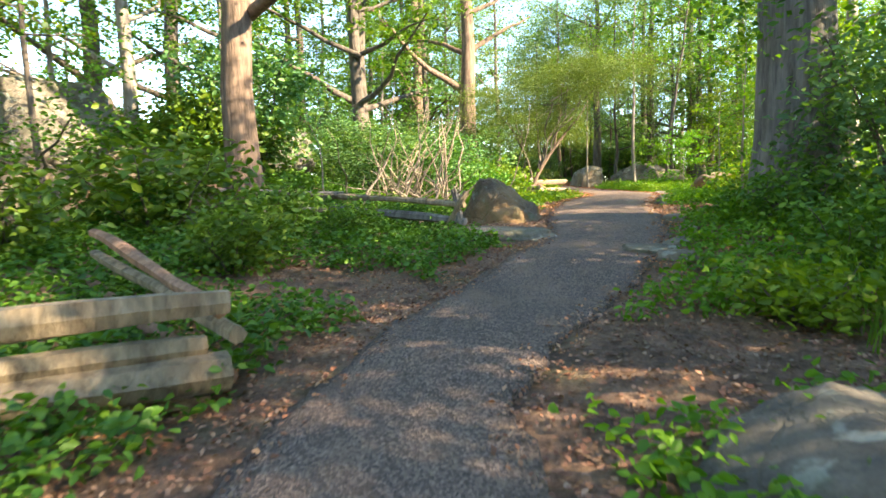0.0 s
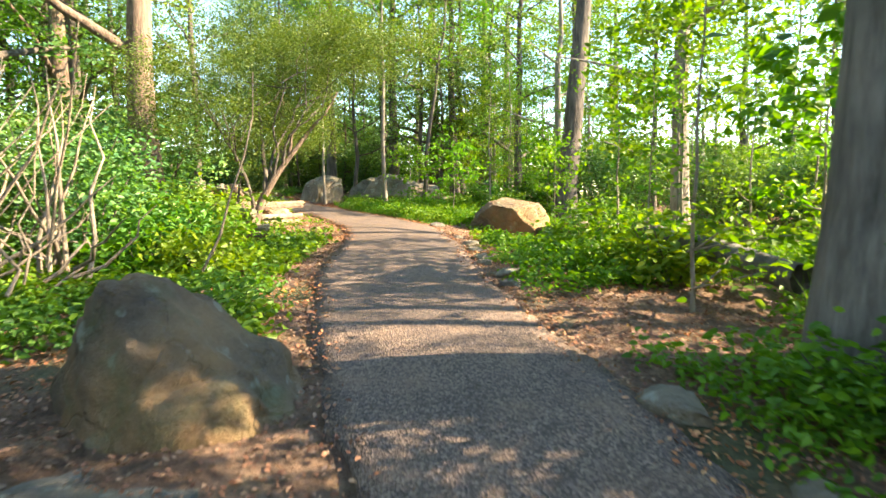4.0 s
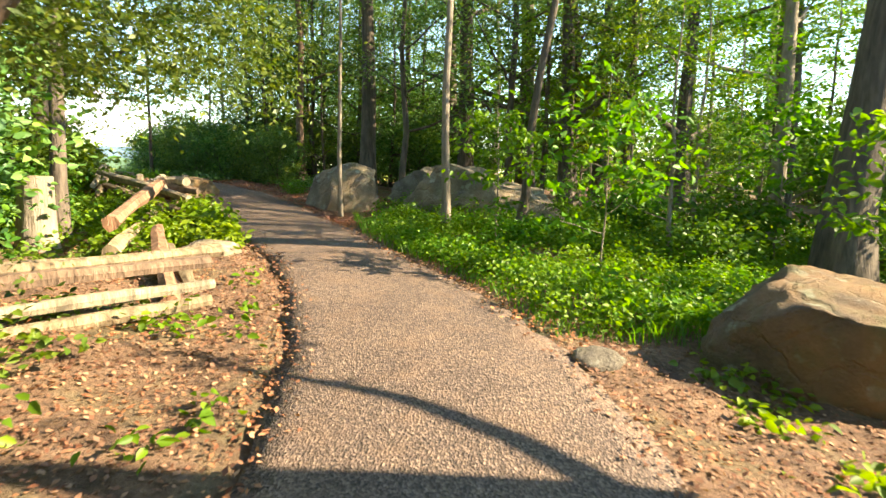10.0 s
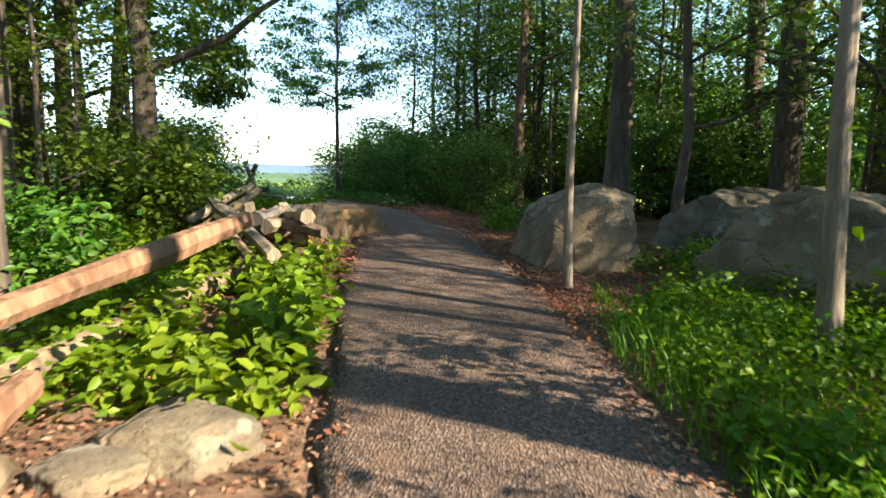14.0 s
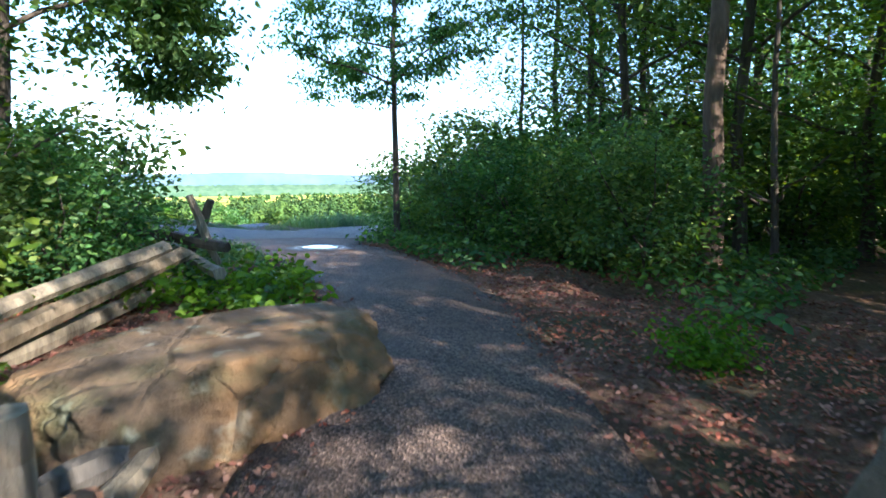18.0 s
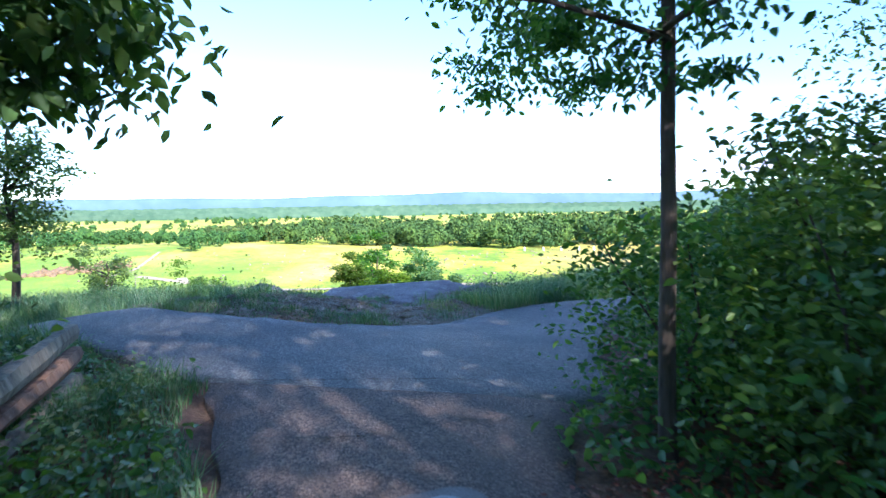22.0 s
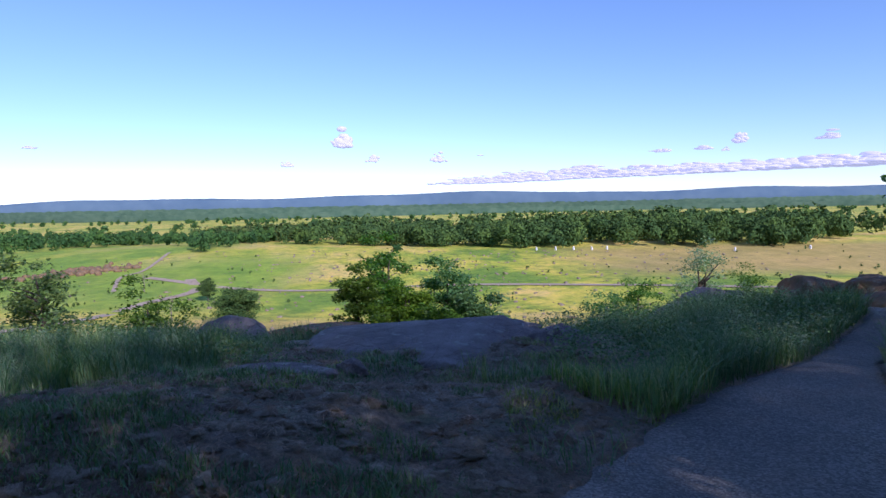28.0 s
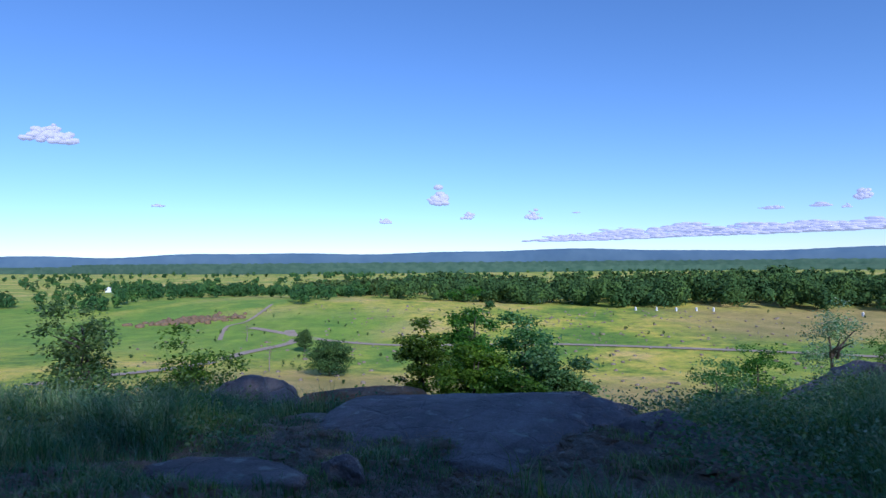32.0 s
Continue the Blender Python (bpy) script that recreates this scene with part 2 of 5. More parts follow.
bump(nt, bs, grain(nt, 9, 8, 0.75), 1.0, 0.09)
GROUND = m

m, nt, bs = material("field_road", 0.95)
nt.links.new(ramp(nt, grain(nt, 0.5, 5), ((0.3, (0.30, 0.22, 0.15)), (0.7, (0.45, 0.36, 0.27)))), bs.inputs["Base Color"])
ROAD = m
m, nt, bs = material("wet_ring", 0.4)
nt.links.new(ramp(nt, grain(nt, 12, 5), ((0.3, (0.10, 0.095, 0.09)), (0.7, (0.34, 0.33, 0.32)))), bs.inputs["Base Color"])
SILT = m
m, nt, bs = material("damp_asphalt", 0.6)
nt.links.new(ramp(nt, grain(nt, 60, 4), ((0.3, (0.05, 0.042, 0.038)), (0.7, (0.14, 0.115, 0.1)))), bs.inputs["Base Color"])
bump(nt, bs, grain(nt, 60, 4), 0.5, 0.008)
DAMP = m
m, nt, bs = material("puddle_water", 0.03)
bs.inputs["Base Color"].default_value = (0.03, 0.03, 0.03, 1)
bs.inputs["IOR"].default_value = 1.33
WATER = m
m, nt, bs = material("house_white", 0.7)
bs.inputs["Base Color"].default_value = (0.75, 0.73, 0.7, 1)
WHITE = m
m, nt, bs = material("shingle", 0.8)
bs.inputs["Base Color"].default_value = (0.12, 0.09, 0.08, 1)
SHINGLE = m
# distance haze is put into the ridge's blue base colour
m, nt, bs = material("far_ridge_haze", 1.0)
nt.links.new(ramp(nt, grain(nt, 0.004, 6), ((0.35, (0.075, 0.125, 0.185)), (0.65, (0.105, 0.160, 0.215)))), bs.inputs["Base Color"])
RIDGE_HAZE = m
# the canopy green leans to blue to stand for distance haze
m, nt, bs = material("far_canopy", 1.0)
nt.links.new(ramp(nt, grain(nt, 0.02, 6), ((0.35, (0.040, 0.085, 0.050)), (0.65, (0.075, 0.125, 0.075)))), bs.inputs["Base Color"])
CANOPY = m
m, nt, bs = material("cloud", 1.0)
bs.inputs["Base Color"].default_value = (0.34, 0.31, 0.33, 1)
# the puffs glow by themselves, which evens out their shaded sides
bs.inputs["Emission Color"].default_value = (0.62, 0.62, 0.76, 1)
bs.inputs["Emission Strength"].default_value = 0.55
CLOUD = m

# ---- builders ----
rng = np.random.default_rng(7)


def mesh(name, verts, faces, mat, shade=False):
    me = bpy.data.meshes.new(name)
    verts = np.asarray(verts, np.float32)
    if isinstance(faces, np.ndarray):
        k = faces.shape[1]
        me.vertices.add(len(verts))
        me.vertices.foreach_set("co", verts.ravel())
        me.loops.add(faces.size)
        me.loops.foreach_set("vertex_index", faces.ravel().astype(np.int32))
        me.polygons.add(len(faces))
        me.polygons.foreach_set("loop_start", np.arange(0, faces.size, k, dtype=np.int32))
        me.update(calc_edges=True)
    else:
        me.from_pydata(verts.tolist(), [], faces)
    me.materials.append(mat)
    if shade:
        me.shade_smooth()
    return me


def thing(name, x, y, z, label, category, group="", kind=""):
    ob = new(name)
    ob.empty_display_size = 0.2
    ob.location = (x, y, z)
    return tagged(ob, label, category, group, kind)


def part(name, me, parent, label=""):
    ob = new(name, me)
    ob.parent = parent
    return tagged(ob, label)


def tube(points, radii, sides=8, rough=0.0, seed=0.0, cap=True):
    """Vertices and quads of a tapering, slightly uneven tube along points."""
    p = np.asarray(points, float)
    r = np.asarray(radii, float)
    d = np.gradient(p, axis=0)
    d /= np.linalg.norm(d, axis=1, keepdims=True) + 1e-9
    ref = np.array([0.31, 0.95, 0.05]) if abs(d[0, 2]) > 0.7 else np.array([0.0, 0.0, 1.0])
    u = np.cross(d, ref)
    u /= np.linalg.norm(u, axis=1, keepdims=True)
    v = np.cross(d, u)
    ang = np.linspace(0, 2 * np.pi, sides, endpoint=False)
    rr = r[:, None] * np.ones(sides)
    if rough:
        k = np.arange(len(p))[:, None]
        rr = rr * (1 + rough * (np.sin(ang * 3 + seed + k * 0.35) * 0.6 + np.sin(ang * 7 + seed * 2.1 - k * 0.5) * 0.4 + (0.7 * np.abs(np.sin(ang * 13.0 + 0.9 * np.sin(k * 1.7 + ang * 4))) if sides > 48 else 0)))
    vs = p[:, None] + rr[..., None] * (np.cos(ang)[None, :, None] * u[:, None] + np.sin(ang)[None, :, None] * v[:, None])
    n = len(p)
    i = np.arange(n - 1)[:, None] * sides
    a = np.arange(sides)[None]
    b = (a + 1) % sides
    f = np.stack([i + a, i + b, i + sides + b, i + sides + a], -1).reshape(-1, 4)
    return vs.reshape(-1, 3), f


def joined(pieces):
    vs, fs, n = [], [], 0
    for v, f in pieces:
        vs.append(v)
        fs.append(f + n)
        n += len(v)
    return np.concatenate(vs), np.concatenate(fs)


def leaf_quads(p, size, up=0.5, wide=0.55, hang=0.2, fine=False):
    """One folded leaf for every point of p, each with a random turn; fine: an oval outline instead of a diamond."""
    n = len(p)
    size = np.broadcast_to(size, n) * rng.uniform(0.65, 1.3, n)
    a = rng.uniform(0, 2 * np.pi, n)
    d = np.stack([np.cos(a), np.sin(a), rng.normal(-hang, 0.35, n)], -1)
    d /= np.linalg.norm(d, axis=1, keepdims=True)
    nn = rng.normal(0, 0.55, (n, 3)) + np.array([0, 0, up])
    s = np.cross(d, nn)
    s /= np.linalg.norm(s, axis=1, keepdims=True) + 1e-9
    w = np.cross(s, d)
    L = size[:, None]
    if fine:
        h = s * L * wide * 0.5
        v = np.stack([p, p + d * L * 0.28 + h * 0.9 + w * L * 0.1, p + d * L * 0.66 + h * 0.8 + w * L * 0.07, p + d * L - w * L * 0.1, p + d * L * 0.66 - h * 0.8 + w * L * 0.07, p + d * L * 0.28 - h * 0.9 + w * L * 0.1], 1)
        k = np.arange(n)[:, None] * 6
        return v.reshape(-1, 3), np.concatenate([k + np.array([[0, 1, 2, 3]]), k + np.array([[3, 4, 5, 0]])])
    v = np.stack([p, p + d * L * 0.45 + s * L * wide * 0.5 + w * L * 0.1, p + d * L, p + d * L * 0.45 - s * L * wide * 0.5 + w * L * 0.1], 1)
    return v.reshape(-1, 3), np.arange(4 * n).reshape(-1, 4)


def clumps(centres, spread, per, flat=0.6):
    n = len(centres)
    o = rng.normal(0, 1, (n, per, 3)) * np.array([1, 1, flat]) * np.broadcast_to(spread, n)[:, None, None]
    return (centres[:, None] + o).reshape(-1, 3)


def crooked(base, tip, n, wander):
    t = np.linspace(0, 1, n)[:, None]
    p = np.asarray(base) * (1 - t) + np.asarray(tip) * t
    w = np.cumsum(rng.normal(0, wander, (n, 3)), 0)
    w -= t * w[-1]
    return p + w * np.array([1, 1, 0.4])


# ---- the lie of the land ----
# ground heights at points of the hill, as x, y, z
HILL = ((6.2, -15.2, -1.6), (2.92, -10.18, -.63), (1.7, -8.0, -.3), (.76, -5.3, -.12), (.3, -2.2, .14), (.02, .2, .42), (-.1, 2.7, .57),
        (-.2, 5.4, .68), (-.6, 8.5, .76), (-1.2, 11.2, .82), (-2.1, 12.9, .87), (-3.2, 15.0, .98), (-4.5, 17.9, 1.07), (-5.8, 19.6, 1.25),
        (-7.6, 21.4, 1.5), (-9.5, 22.5, 1.65), (-12.0, 23.7, 1.72), (-15.0, 25.0, 1.68), (-17.8, 27.5, 1.52), (-18.6, 24.4, 1.9),
        (-21.5, 28.5, 1.2), (-27.0, 32.0, -.3), (-29.0, 41.0, -1.2), (-24.0, 44.0, -.3), (-20.0, 35.0, 1.2), (-24.0, 22.0, 1.2), (-14.0, 33.0, 1.6), (-32.0, 24.0, -1.5), (3.2, 9.8, .48), (7.0, 13.0, .3), (-9.0, .0, 1.5), (-6.0, -5.0, .35))
VIEW = (-0.882, 0.472)   # the way that the slope falls to the valley


def smooth(a, b, x):
    t = np.clip((x - a) / (b - a), 0, 1)
    return t * t * (3 - 2 * t)


def ground(x, y):
    """The height of the bare ground."""
    x, y = np.asarray(x, float), np.asarray(y, float)
    top, low = np.zeros_like(x), np.zeros_like(x)
    for px, py, pz in HILL:
        w = 1 / ((x - px) ** 2 + (y - py) ** 2 + 2.0) ** 2
        top, low = top + w * pz, low + w
    z = top / low
    u = (x + 18) * VIEW[0] + (y - 27) * VIEW[1]
    v = (x + 18) * VIEW[1] - (y - 27) * VIEW[0]
    u = np.maximum(u, np.abs(v) - 62)
    drop = np.interp(u, (8, 14, 25, 60, 130, 250, 330, 480, 620, 1000, 2000, 5000), (0, -2.0, -7, -18, -33, -40, -39, -29, -31, -42, -45, -45))
    z = z + drop
    z = z + smooth(20, 120, u) * (1.2 * np.sin(u * .021 + v * .013) + 1.0 * np.sin(v * .017 - 1.3))
    return z


def curve(points, n):
    """A smooth line through the points, n places."""
    p = np.asarray(points, float)
    q = np.vstack([2 * p[0] - p[1], p, 2 * p[-1] - p[-2]])
    out = []
    for s in np.linspace(0, len(p) - 1 - 1e-6, n):
        i, t = int(s), s - int(s)
        a, b, c_, d = q[i], q[i + 1], q[i + 2], q[i + 3]
        out.append(0.5 * (2 * b + (c_ - a) * t + (2 * a - 5 * b + 4 * c_ - d) * t * t + (3 * b - a - 3 * c_ + d) * t ** 3))
    return np.array(out)


# both edges of the path through the woods, and of the path that crosses at the brow
LEFT = curve(((4.8, -14.5), (2.0, -10.6), (.9, -8.3), (.5, -6.7), (.28, -4.6), (.3, -2.6), (.2, -1.0), (-.3, .4), (-.9, 3), (-1.25, 5), (-1.42, 7.9), (-1.85, 10.4),
              (-2.5, 12.3), (-3.4, 14.2), (-4.6, 16), (-5.9, 17.7), (-7.1, 19.5), (-8.2, 21.2), (-9.7, 22.0), (-11.7, 22.8), (-13.6, 23.1), (-15.4, 23.3)), 170)
RIGHT = curve(((7.6, -13.0), (4.0, -9.8), (2.1, -7.7), (1.75, -6.6), (1.85, -5), (1.95, -3.6), (1.95, -2), (1.8, -.2), (1.2, 2.6), (.93, 4.7), (.72, 7.3), (.3, 10.5),
               (-.15, 12), (-.8, 13.4), (-2, 15.3), (-2.9, 16.9), (-4.3, 19.0), (-5.9, 20.9), (-8.4, 23.2), (-10.6, 24.3), (-12.2, 24.9), (-13.2, 25.8)), 170)
NEAR2 = curve(((-26, 13.5), (-22, 18.6), (-19.6, 20.9), (-17.1, 22.4), (-15.4, 23.3), (-13.2, 25.8), (-14.2, 27.0), (-15.9, 28.7), (-17.4, 30.7), (-18.3, 32.3), (-19.1, 34.5), (-20, 39), (-21, 46)), 120)
FAR2 = curve(((-28.0, 15), (-24, 20), (-21.2, 22.3), (-18.9, 23.3), (-17.5, 24.4), (-17.05, 25.7), (-17.35, 27.0), (-17.9, 28.4), (-18.4, 30), (-19.0, 32.3), (-19.8, 34.6), (-21.2, 39), (-22.5, 46)), 120)
MID = (LEFT + RIGHT) / 2


def half_width(a, b):
    """Half of the paving's width, square to its run."""
    d = np.gradient((a + b) / 2, axis=0)
    d /= np.linalg.norm(d, axis=1, keepdims=True)
    w = a - b
    return np.abs(d[:, 0] * w[:, 1] - d[:, 1] * w[:, 0]) / 2


HALF = half_width(LEFT, RIGHT)
MID2 = (NEAR2 + FAR2) / 2
HALF2 = half_width(NEAR2, FAR2)
ALL_MID, ALL_HALF = np.vstack([MID, MID2]), np.concatenate([HALF, HALF2])


def off_path(x, y):
    """Metres from the edge of the paving, negative on it."""
    x, y = np.asarray(x, float).ravel(), np.asarray(y, float).ravel()
    out = np.empty(len(x))
    for i in range(0, len(x), 20000):
        d = np.hypot(x[i:i + 20000, None] - ALL_MID[None, :, 0], y[i:i + 20000, None] - ALL_MID[None, :, 1]) - ALL_HALF[None]
        out[i:i + 20000] = d.min(1)
    return out


def bumps(x, y):
    return 0.05 * np.sin(x * 1.9 + 1.3 * np.sin(y * 0.9)) * np.sin(y * 1.6 + 0.7) + 0.03 * np.sin(x * 4.1 + y * 3.3) + 0.02 * np.sin(x * 7.3 - y * 6.1)


def land(x, y):
    """The ground as built: hollowed a little under the paving, uneven beside it."""
    x, y = np.asarray(x, float), np.asarray(y, float)
    d = off_path(x, y).reshape(x.shape)
    near = (x > -60) & (x < 60)
    return ground(x, y) - 0.08 * (1 - smooth(-0.22, 0.03, d)) + np.where(near, bumps(x, y) * smooth(0.05, 1.0, d), 0) - 0.02


def height(x, y):
    return float(land(np.array([x]), np.array([y]))[0])


def graded(lo, hi, step, far):
    """Grid places: even between lo and hi, ever wider beyond."""
    mid = np.arange(lo, hi + step, step)
    up, s = [hi + step], step
    while up[-1] < far:
        s *= 1.13
        up.append(up[-1] + s)
    down, s = [lo - step], step
    while down[-1] > -far:
        s *= 1.13
        down.append(down[-1] - s)
    return np.concatenate([down[::-1], mid, up])


gx, gy = graded(-34, 12, 0.22, 4900), graded(-17, 46, 0.22, 4900)
X, Y = np.meshgrid(gx, gy)
Z = land(X.ravel(), Y.ravel()).reshape(X.shape)
nx, ny = len(gx), len(gy)
idx = np.arange(nx * ny).reshape(ny, nx)
quads = np.stack([idx[:-1, :-1], idx[:-1, 1:], idx[1:, 1:], idx[1:, :-1]], -1).reshape(-1, 4)
me = mesh("ground", np.stack([X, Y, Z], -1).reshape(-1, 3), quads, GROUND, True)
U = (X + 18) * VIEW[0] + (Y - 27) * VIEW[1]
bare_patch = smooth(-2.5, 0.5, U) * (1 - smooth(6, 10, U))
V = (X + 18) * VIEW[1] - (Y - 27) * VIEW[0]
dry = smooth(90, 140, U) * (1 - smooth(190, 250, U)) * smooth(-150, -90, V) * (1 - smooth(30, 90, V)) + smooth(300, 360, U) * (1 - smooth(440, 470, U)) * smooth(60, 130, V) + .5 * smooth(60, 100, U) * (1 - smooth(110, 140, U))
lush = smooth(230, 290, U) * (1 - smooth(400, 460, U)) * (1 - smooth(-110, -60, V)) + .7 * smooth(60, 110, U) * (1 - smooth(240, 300, U)) * smooth(60, 120, V) + .6 * (smooth(430, 470, U) - smooth(560, 620, U)) * (1 - smooth(-180, -150, V))
for name, val in (("dry", np.clip(dry, 0, .85)), ("lush", np.clip(lush, 0, .85)), ("bare", bare_patch), ("field", smooth(12, 40, U))):
    me.attributes.new(name, 'FLOAT', 'POINT').data.foreach_set("value", val.ravel().astype(np.float32))
tagged(new("ground", me), "wooded hilltop with leaf litter falling to sunlit meadows", "ground", kind="structure")


def paving(name, a, b, label, cols=11, sink=0.16, mat=None):
    rows = len(a)
    t = np.linspace(0, 1, cols)
    wob = 0.05 * np.stack([np.sin(np.arange(rows) * 0.9) + np.sin(np.arange(rows) * 2.3), np.cos(np.arange(rows) * 1.3)], -1)
    p = a[:, None] * (1 - t)[None, :, None] + b[:, None] * t[None, :, None]
    p[:, 0] += wob * 0.6
    p[:, -1] -= wob[::-1] * 0.6
    z = ground(p[..., 0], p[..., 1]) + 0.03 * (1 - (2 * t - 1) ** 2)[None] + 0.008 * np.sin(p[..., 0] * 2.7) * np.sin(p[..., 1] * 2.1)
    top = np.concatenate([p, z[..., None]], -1)
    lo_a, lo_b = top[:, :1].copy(), top[:, -1:].copy()
    lo_a[..., 2] -= sink
    lo_b[..., 2] -= sink
    g = np.concatenate([lo_a, top, lo_b], 1)
    k = cols + 2
    i = np.arange(rows * k).reshape(rows, k)
    f = np.stack([i[:-1, :-1], i[:-1, 1:], i[1:, 1:], i[1:, :-1]], -1).reshape(-1, 4)[:, ::-1]
    return tagged(new(name, mesh(name, g.reshape(-1, 3), f, mat or ASPHALT)), label, "path", kind="structure")


paving("path_woods", LEFT, RIGHT, "worn grey-brown asphalt footpath with crumbling edges")
paving("path_brow", NEAR2, FAR2, "shaded asphalt path crossing along the brow", mat=ASPHALT_SHADE)



def crack(pts, w=.012):
    """A dark open crack across the paving."""
    p = curve(pts, 60) + rng.normal(0, .022, (60, 2))
    d = np.gradient(p, axis=0)
    d /= np.linalg.norm(d, axis=1, keepdims=True)
    o = np.stack([-d[:, 1], d[:, 0]], -1) * (w * rng.uniform(.3, 1.2, 60))[:, None]
    z = paved(p)
    v = np.concatenate([np.column_stack([p - o, z]), np.column_stack([p + o, z])])
    i = np.arange(59)[:, None]
    tagged(new("crack", mesh("crack", v, np.hstack([i, i + 1, i + 61, i + 60]), BARK)), "narrow dark crack across worn asphalt", "crack", kind="structure")


def paved(p):
    return ground(p[:, 0], p[:, 1]) + .036


crack(((-15.6, 22.9), (-15.0, 23.9), (-14.6, 24.6), (-14.1, 25.4)))
crack(((-13.7, 23.3), (-13.3, 24.0), (-13.25, 24.6), (-12.95, 25.35)), .014)
crack(((-3.1, 13.7), (-2.6, 13.9), (-2.3, 14.5), (-1.7, 14.8)), .01)

# ---- rocks ----


def rock_mesh(name, sx, sy, sz, mat, seed, lumps=0.28, flat=0.0, level=5, boxy=0.0, cuts=15, deep=0.7, peak=0.0, faces=()):
    """A boulder: a ball cut by random planes into facets, then roughened."""
    bm = bmesh.new()
    bmesh.ops.create_icosphere(bm, subdivisions=level, radius=1.0)
    o = Vector((seed * 3.7, seed * 1.9, seed * 5.3))
    dice = random.Random(int(seed * 10))
    planes = [(Vector((dice.gauss(0, 1), dice.gauss(0, 1), dice.gauss(0.25, 0.7))).normalized(), dice.uniform(deep - 0.08, deep + 0.22)) for _ in range(cuts)]
    planes += [(Vector(q[:3]).normalized(), q[3]) for q in faces]
    for v in bm.verts:
        c_ = v.co.copy()
        if boxy:
            m_ = max(abs(c_.x), abs(c_.y), abs(c_.z))
            c_ = c_.lerp(c_ / m_ * 0.88, boxy)
        c_ = c_ * (1 + noise.noise(c_ * 1.1 + o) * lumps)
        for n_, e in planes:
            over = c_.dot(n_) - e
            if over > 0:
                c_ = c_ - n_ * over * 0.96
        d = noise.noise(c_ * 2.9 + o) * 0.30 + noise.noise(c_ * 7 + o) * 0.16 + noise.noise(c_ * 17 + o) * 0.09
        crest = max(0.0, 0.16 - abs(noise.noise(c_ * 1.9 - o))) * 0.9
        c_ = c_ * (1 + d * lumps - crest * lumps)
        if flat and c_.z > flat:
            c_.z = flat + (c_.z - flat) * 0.25
        v.co = (c_.x * sx, c_.y * sy, max(c_.z, -0.6) * sz * (1 + peak * c_.x if c_.z > 0 else 1))
    me = bpy.data.meshes.new(name)
    bm.to_mesh(me)
    bm.free()
    me.materials.append(mat)
    me.shade_smooth()
    return me


def rock(name, x, y, z, sx, sy, sz, turn, mat, seed, label, tilt=(0, 0), **how):
    ob = new(name, rock_mesh(name, sx, sy, sz, mat, seed, **how))
    ob.matrix_world = pose(x, y, z, tilt[0], tilt[1], turn)
    return tagged(ob, label, "boulder" if sz > 0.3 else "rock")


rock("boulder", -1.22, .4, .25, 1.02, .72, .84, -20, ROCK_TAN, 1.3, "grey-brown pointed boulder beside a path", peak=-.36, cuts=18, deep=.72)
rock("boulder", -.55, -1.05, .16, 1.25, .85, .38, -12, ROCK, 2.0, "low flat mossy grey boulder edging the path", flat=0.45)
rock("boulder", 3.35, -7.35, -.42, .75, .75, .5, 10, ROCK, 3.0, "smooth blue-grey boulder at the foot of the path", lumps=0.15)
rock("rock", 1.8, -2.45, .1, .48, .3, .2, -25, ROCK, 4.0, "dark flat rock at the path edge", flat=.5, boxy=.3)
rock("boulder", 2.0, 11.75, .66, 1.0, .9, .84, 0, ROCK_TAN, 5.0, "rounded orange-tan boulder with lichen top", lumps=0.2, deep=.84, faces=((-.55, -.86, -.12, .52), (-.15, -.95, -.3, .6), (.1, -.2, 1, .8)))
rock("boulder", 3.75, 10.9, .35, 1.5, 1.05, .66, -25, ROCK_TAN, 6.0, "long low brown boulder lying in leaf litter", lumps=0.2, faces=((-.5, -.86, -.05, .55),))
rock("boulder", -4.35, 20.6, 1.3, .98, .86, 1.3, 0, ROCK_PALE, 7.5, "pale grey boulder with a flat lit top", flat=0.74, lumps=0.3, boxy=0.15, tilt=(-4, 6), faces=((-.8, -.6, .22, .58), (.6, -.75, -.35, .62), (.3, -.1, 1, .74)))
rock("boulder", -1.1, 19.7, 1.08, 2.5, 1.2, 1.25, -27, ROCK_PALE, 8.2, "long sloping grey boulder with mossy shade", lumps=0.34, boxy=0.1, cuts=20, deep=.72, level=6, peak=-.16, faces=((-.1, -1, .3, .6), (.6, -.1, .75, .72)))
rock("boulder", -2.6, 23.6, 1.3, 1.6, 1.2, 1.0, 40, ROCK, 9.1, "dark boulder in shade behind other boulders")
rock("boulder", -8.05, 20.2, 1.45, 1.4, .8, .62, 103, ROCK_TAN, 10.4, "flat-topped tan boulder beside the fence", flat=0.55, lumps=0.25, cuts=18, boxy=.25, level=6)
rock("rock", -4.5, 14.7, 1.0, .42, .32, .26, 20, ROCK_PALE, 11.0, "pale flat rock in leaf litter", flat=0.5)
rock("rock", -4.55, 14.3, .97, .3, .22, .17, 70, ROCK_PALE, 12.0, "small pale rock in leaf litter", flat=0.5)
rock("boulder", -23.1, 28.4, .98, 2.4, 1.8, .55, 62, ROCK_PURPLE, 13.3, "broad smooth purple-grey rock slab on the slope", flat=0.5, lumps=0.14, tilt=(2, -4), level=6, cuts=8, boxy=.35)
rock("boulder", -21.6, 30.3, 1.0, .8, .6, .4, 20, ROCK_PURPLE, 14.0, "dark broken rock at the slab edge")
rock("rock", -21.2, 26.0, 1.42, .8, .45, .22, 60, ROCK_PURPLE, 15.0, "flat dark rock among grass", flat=0.4)
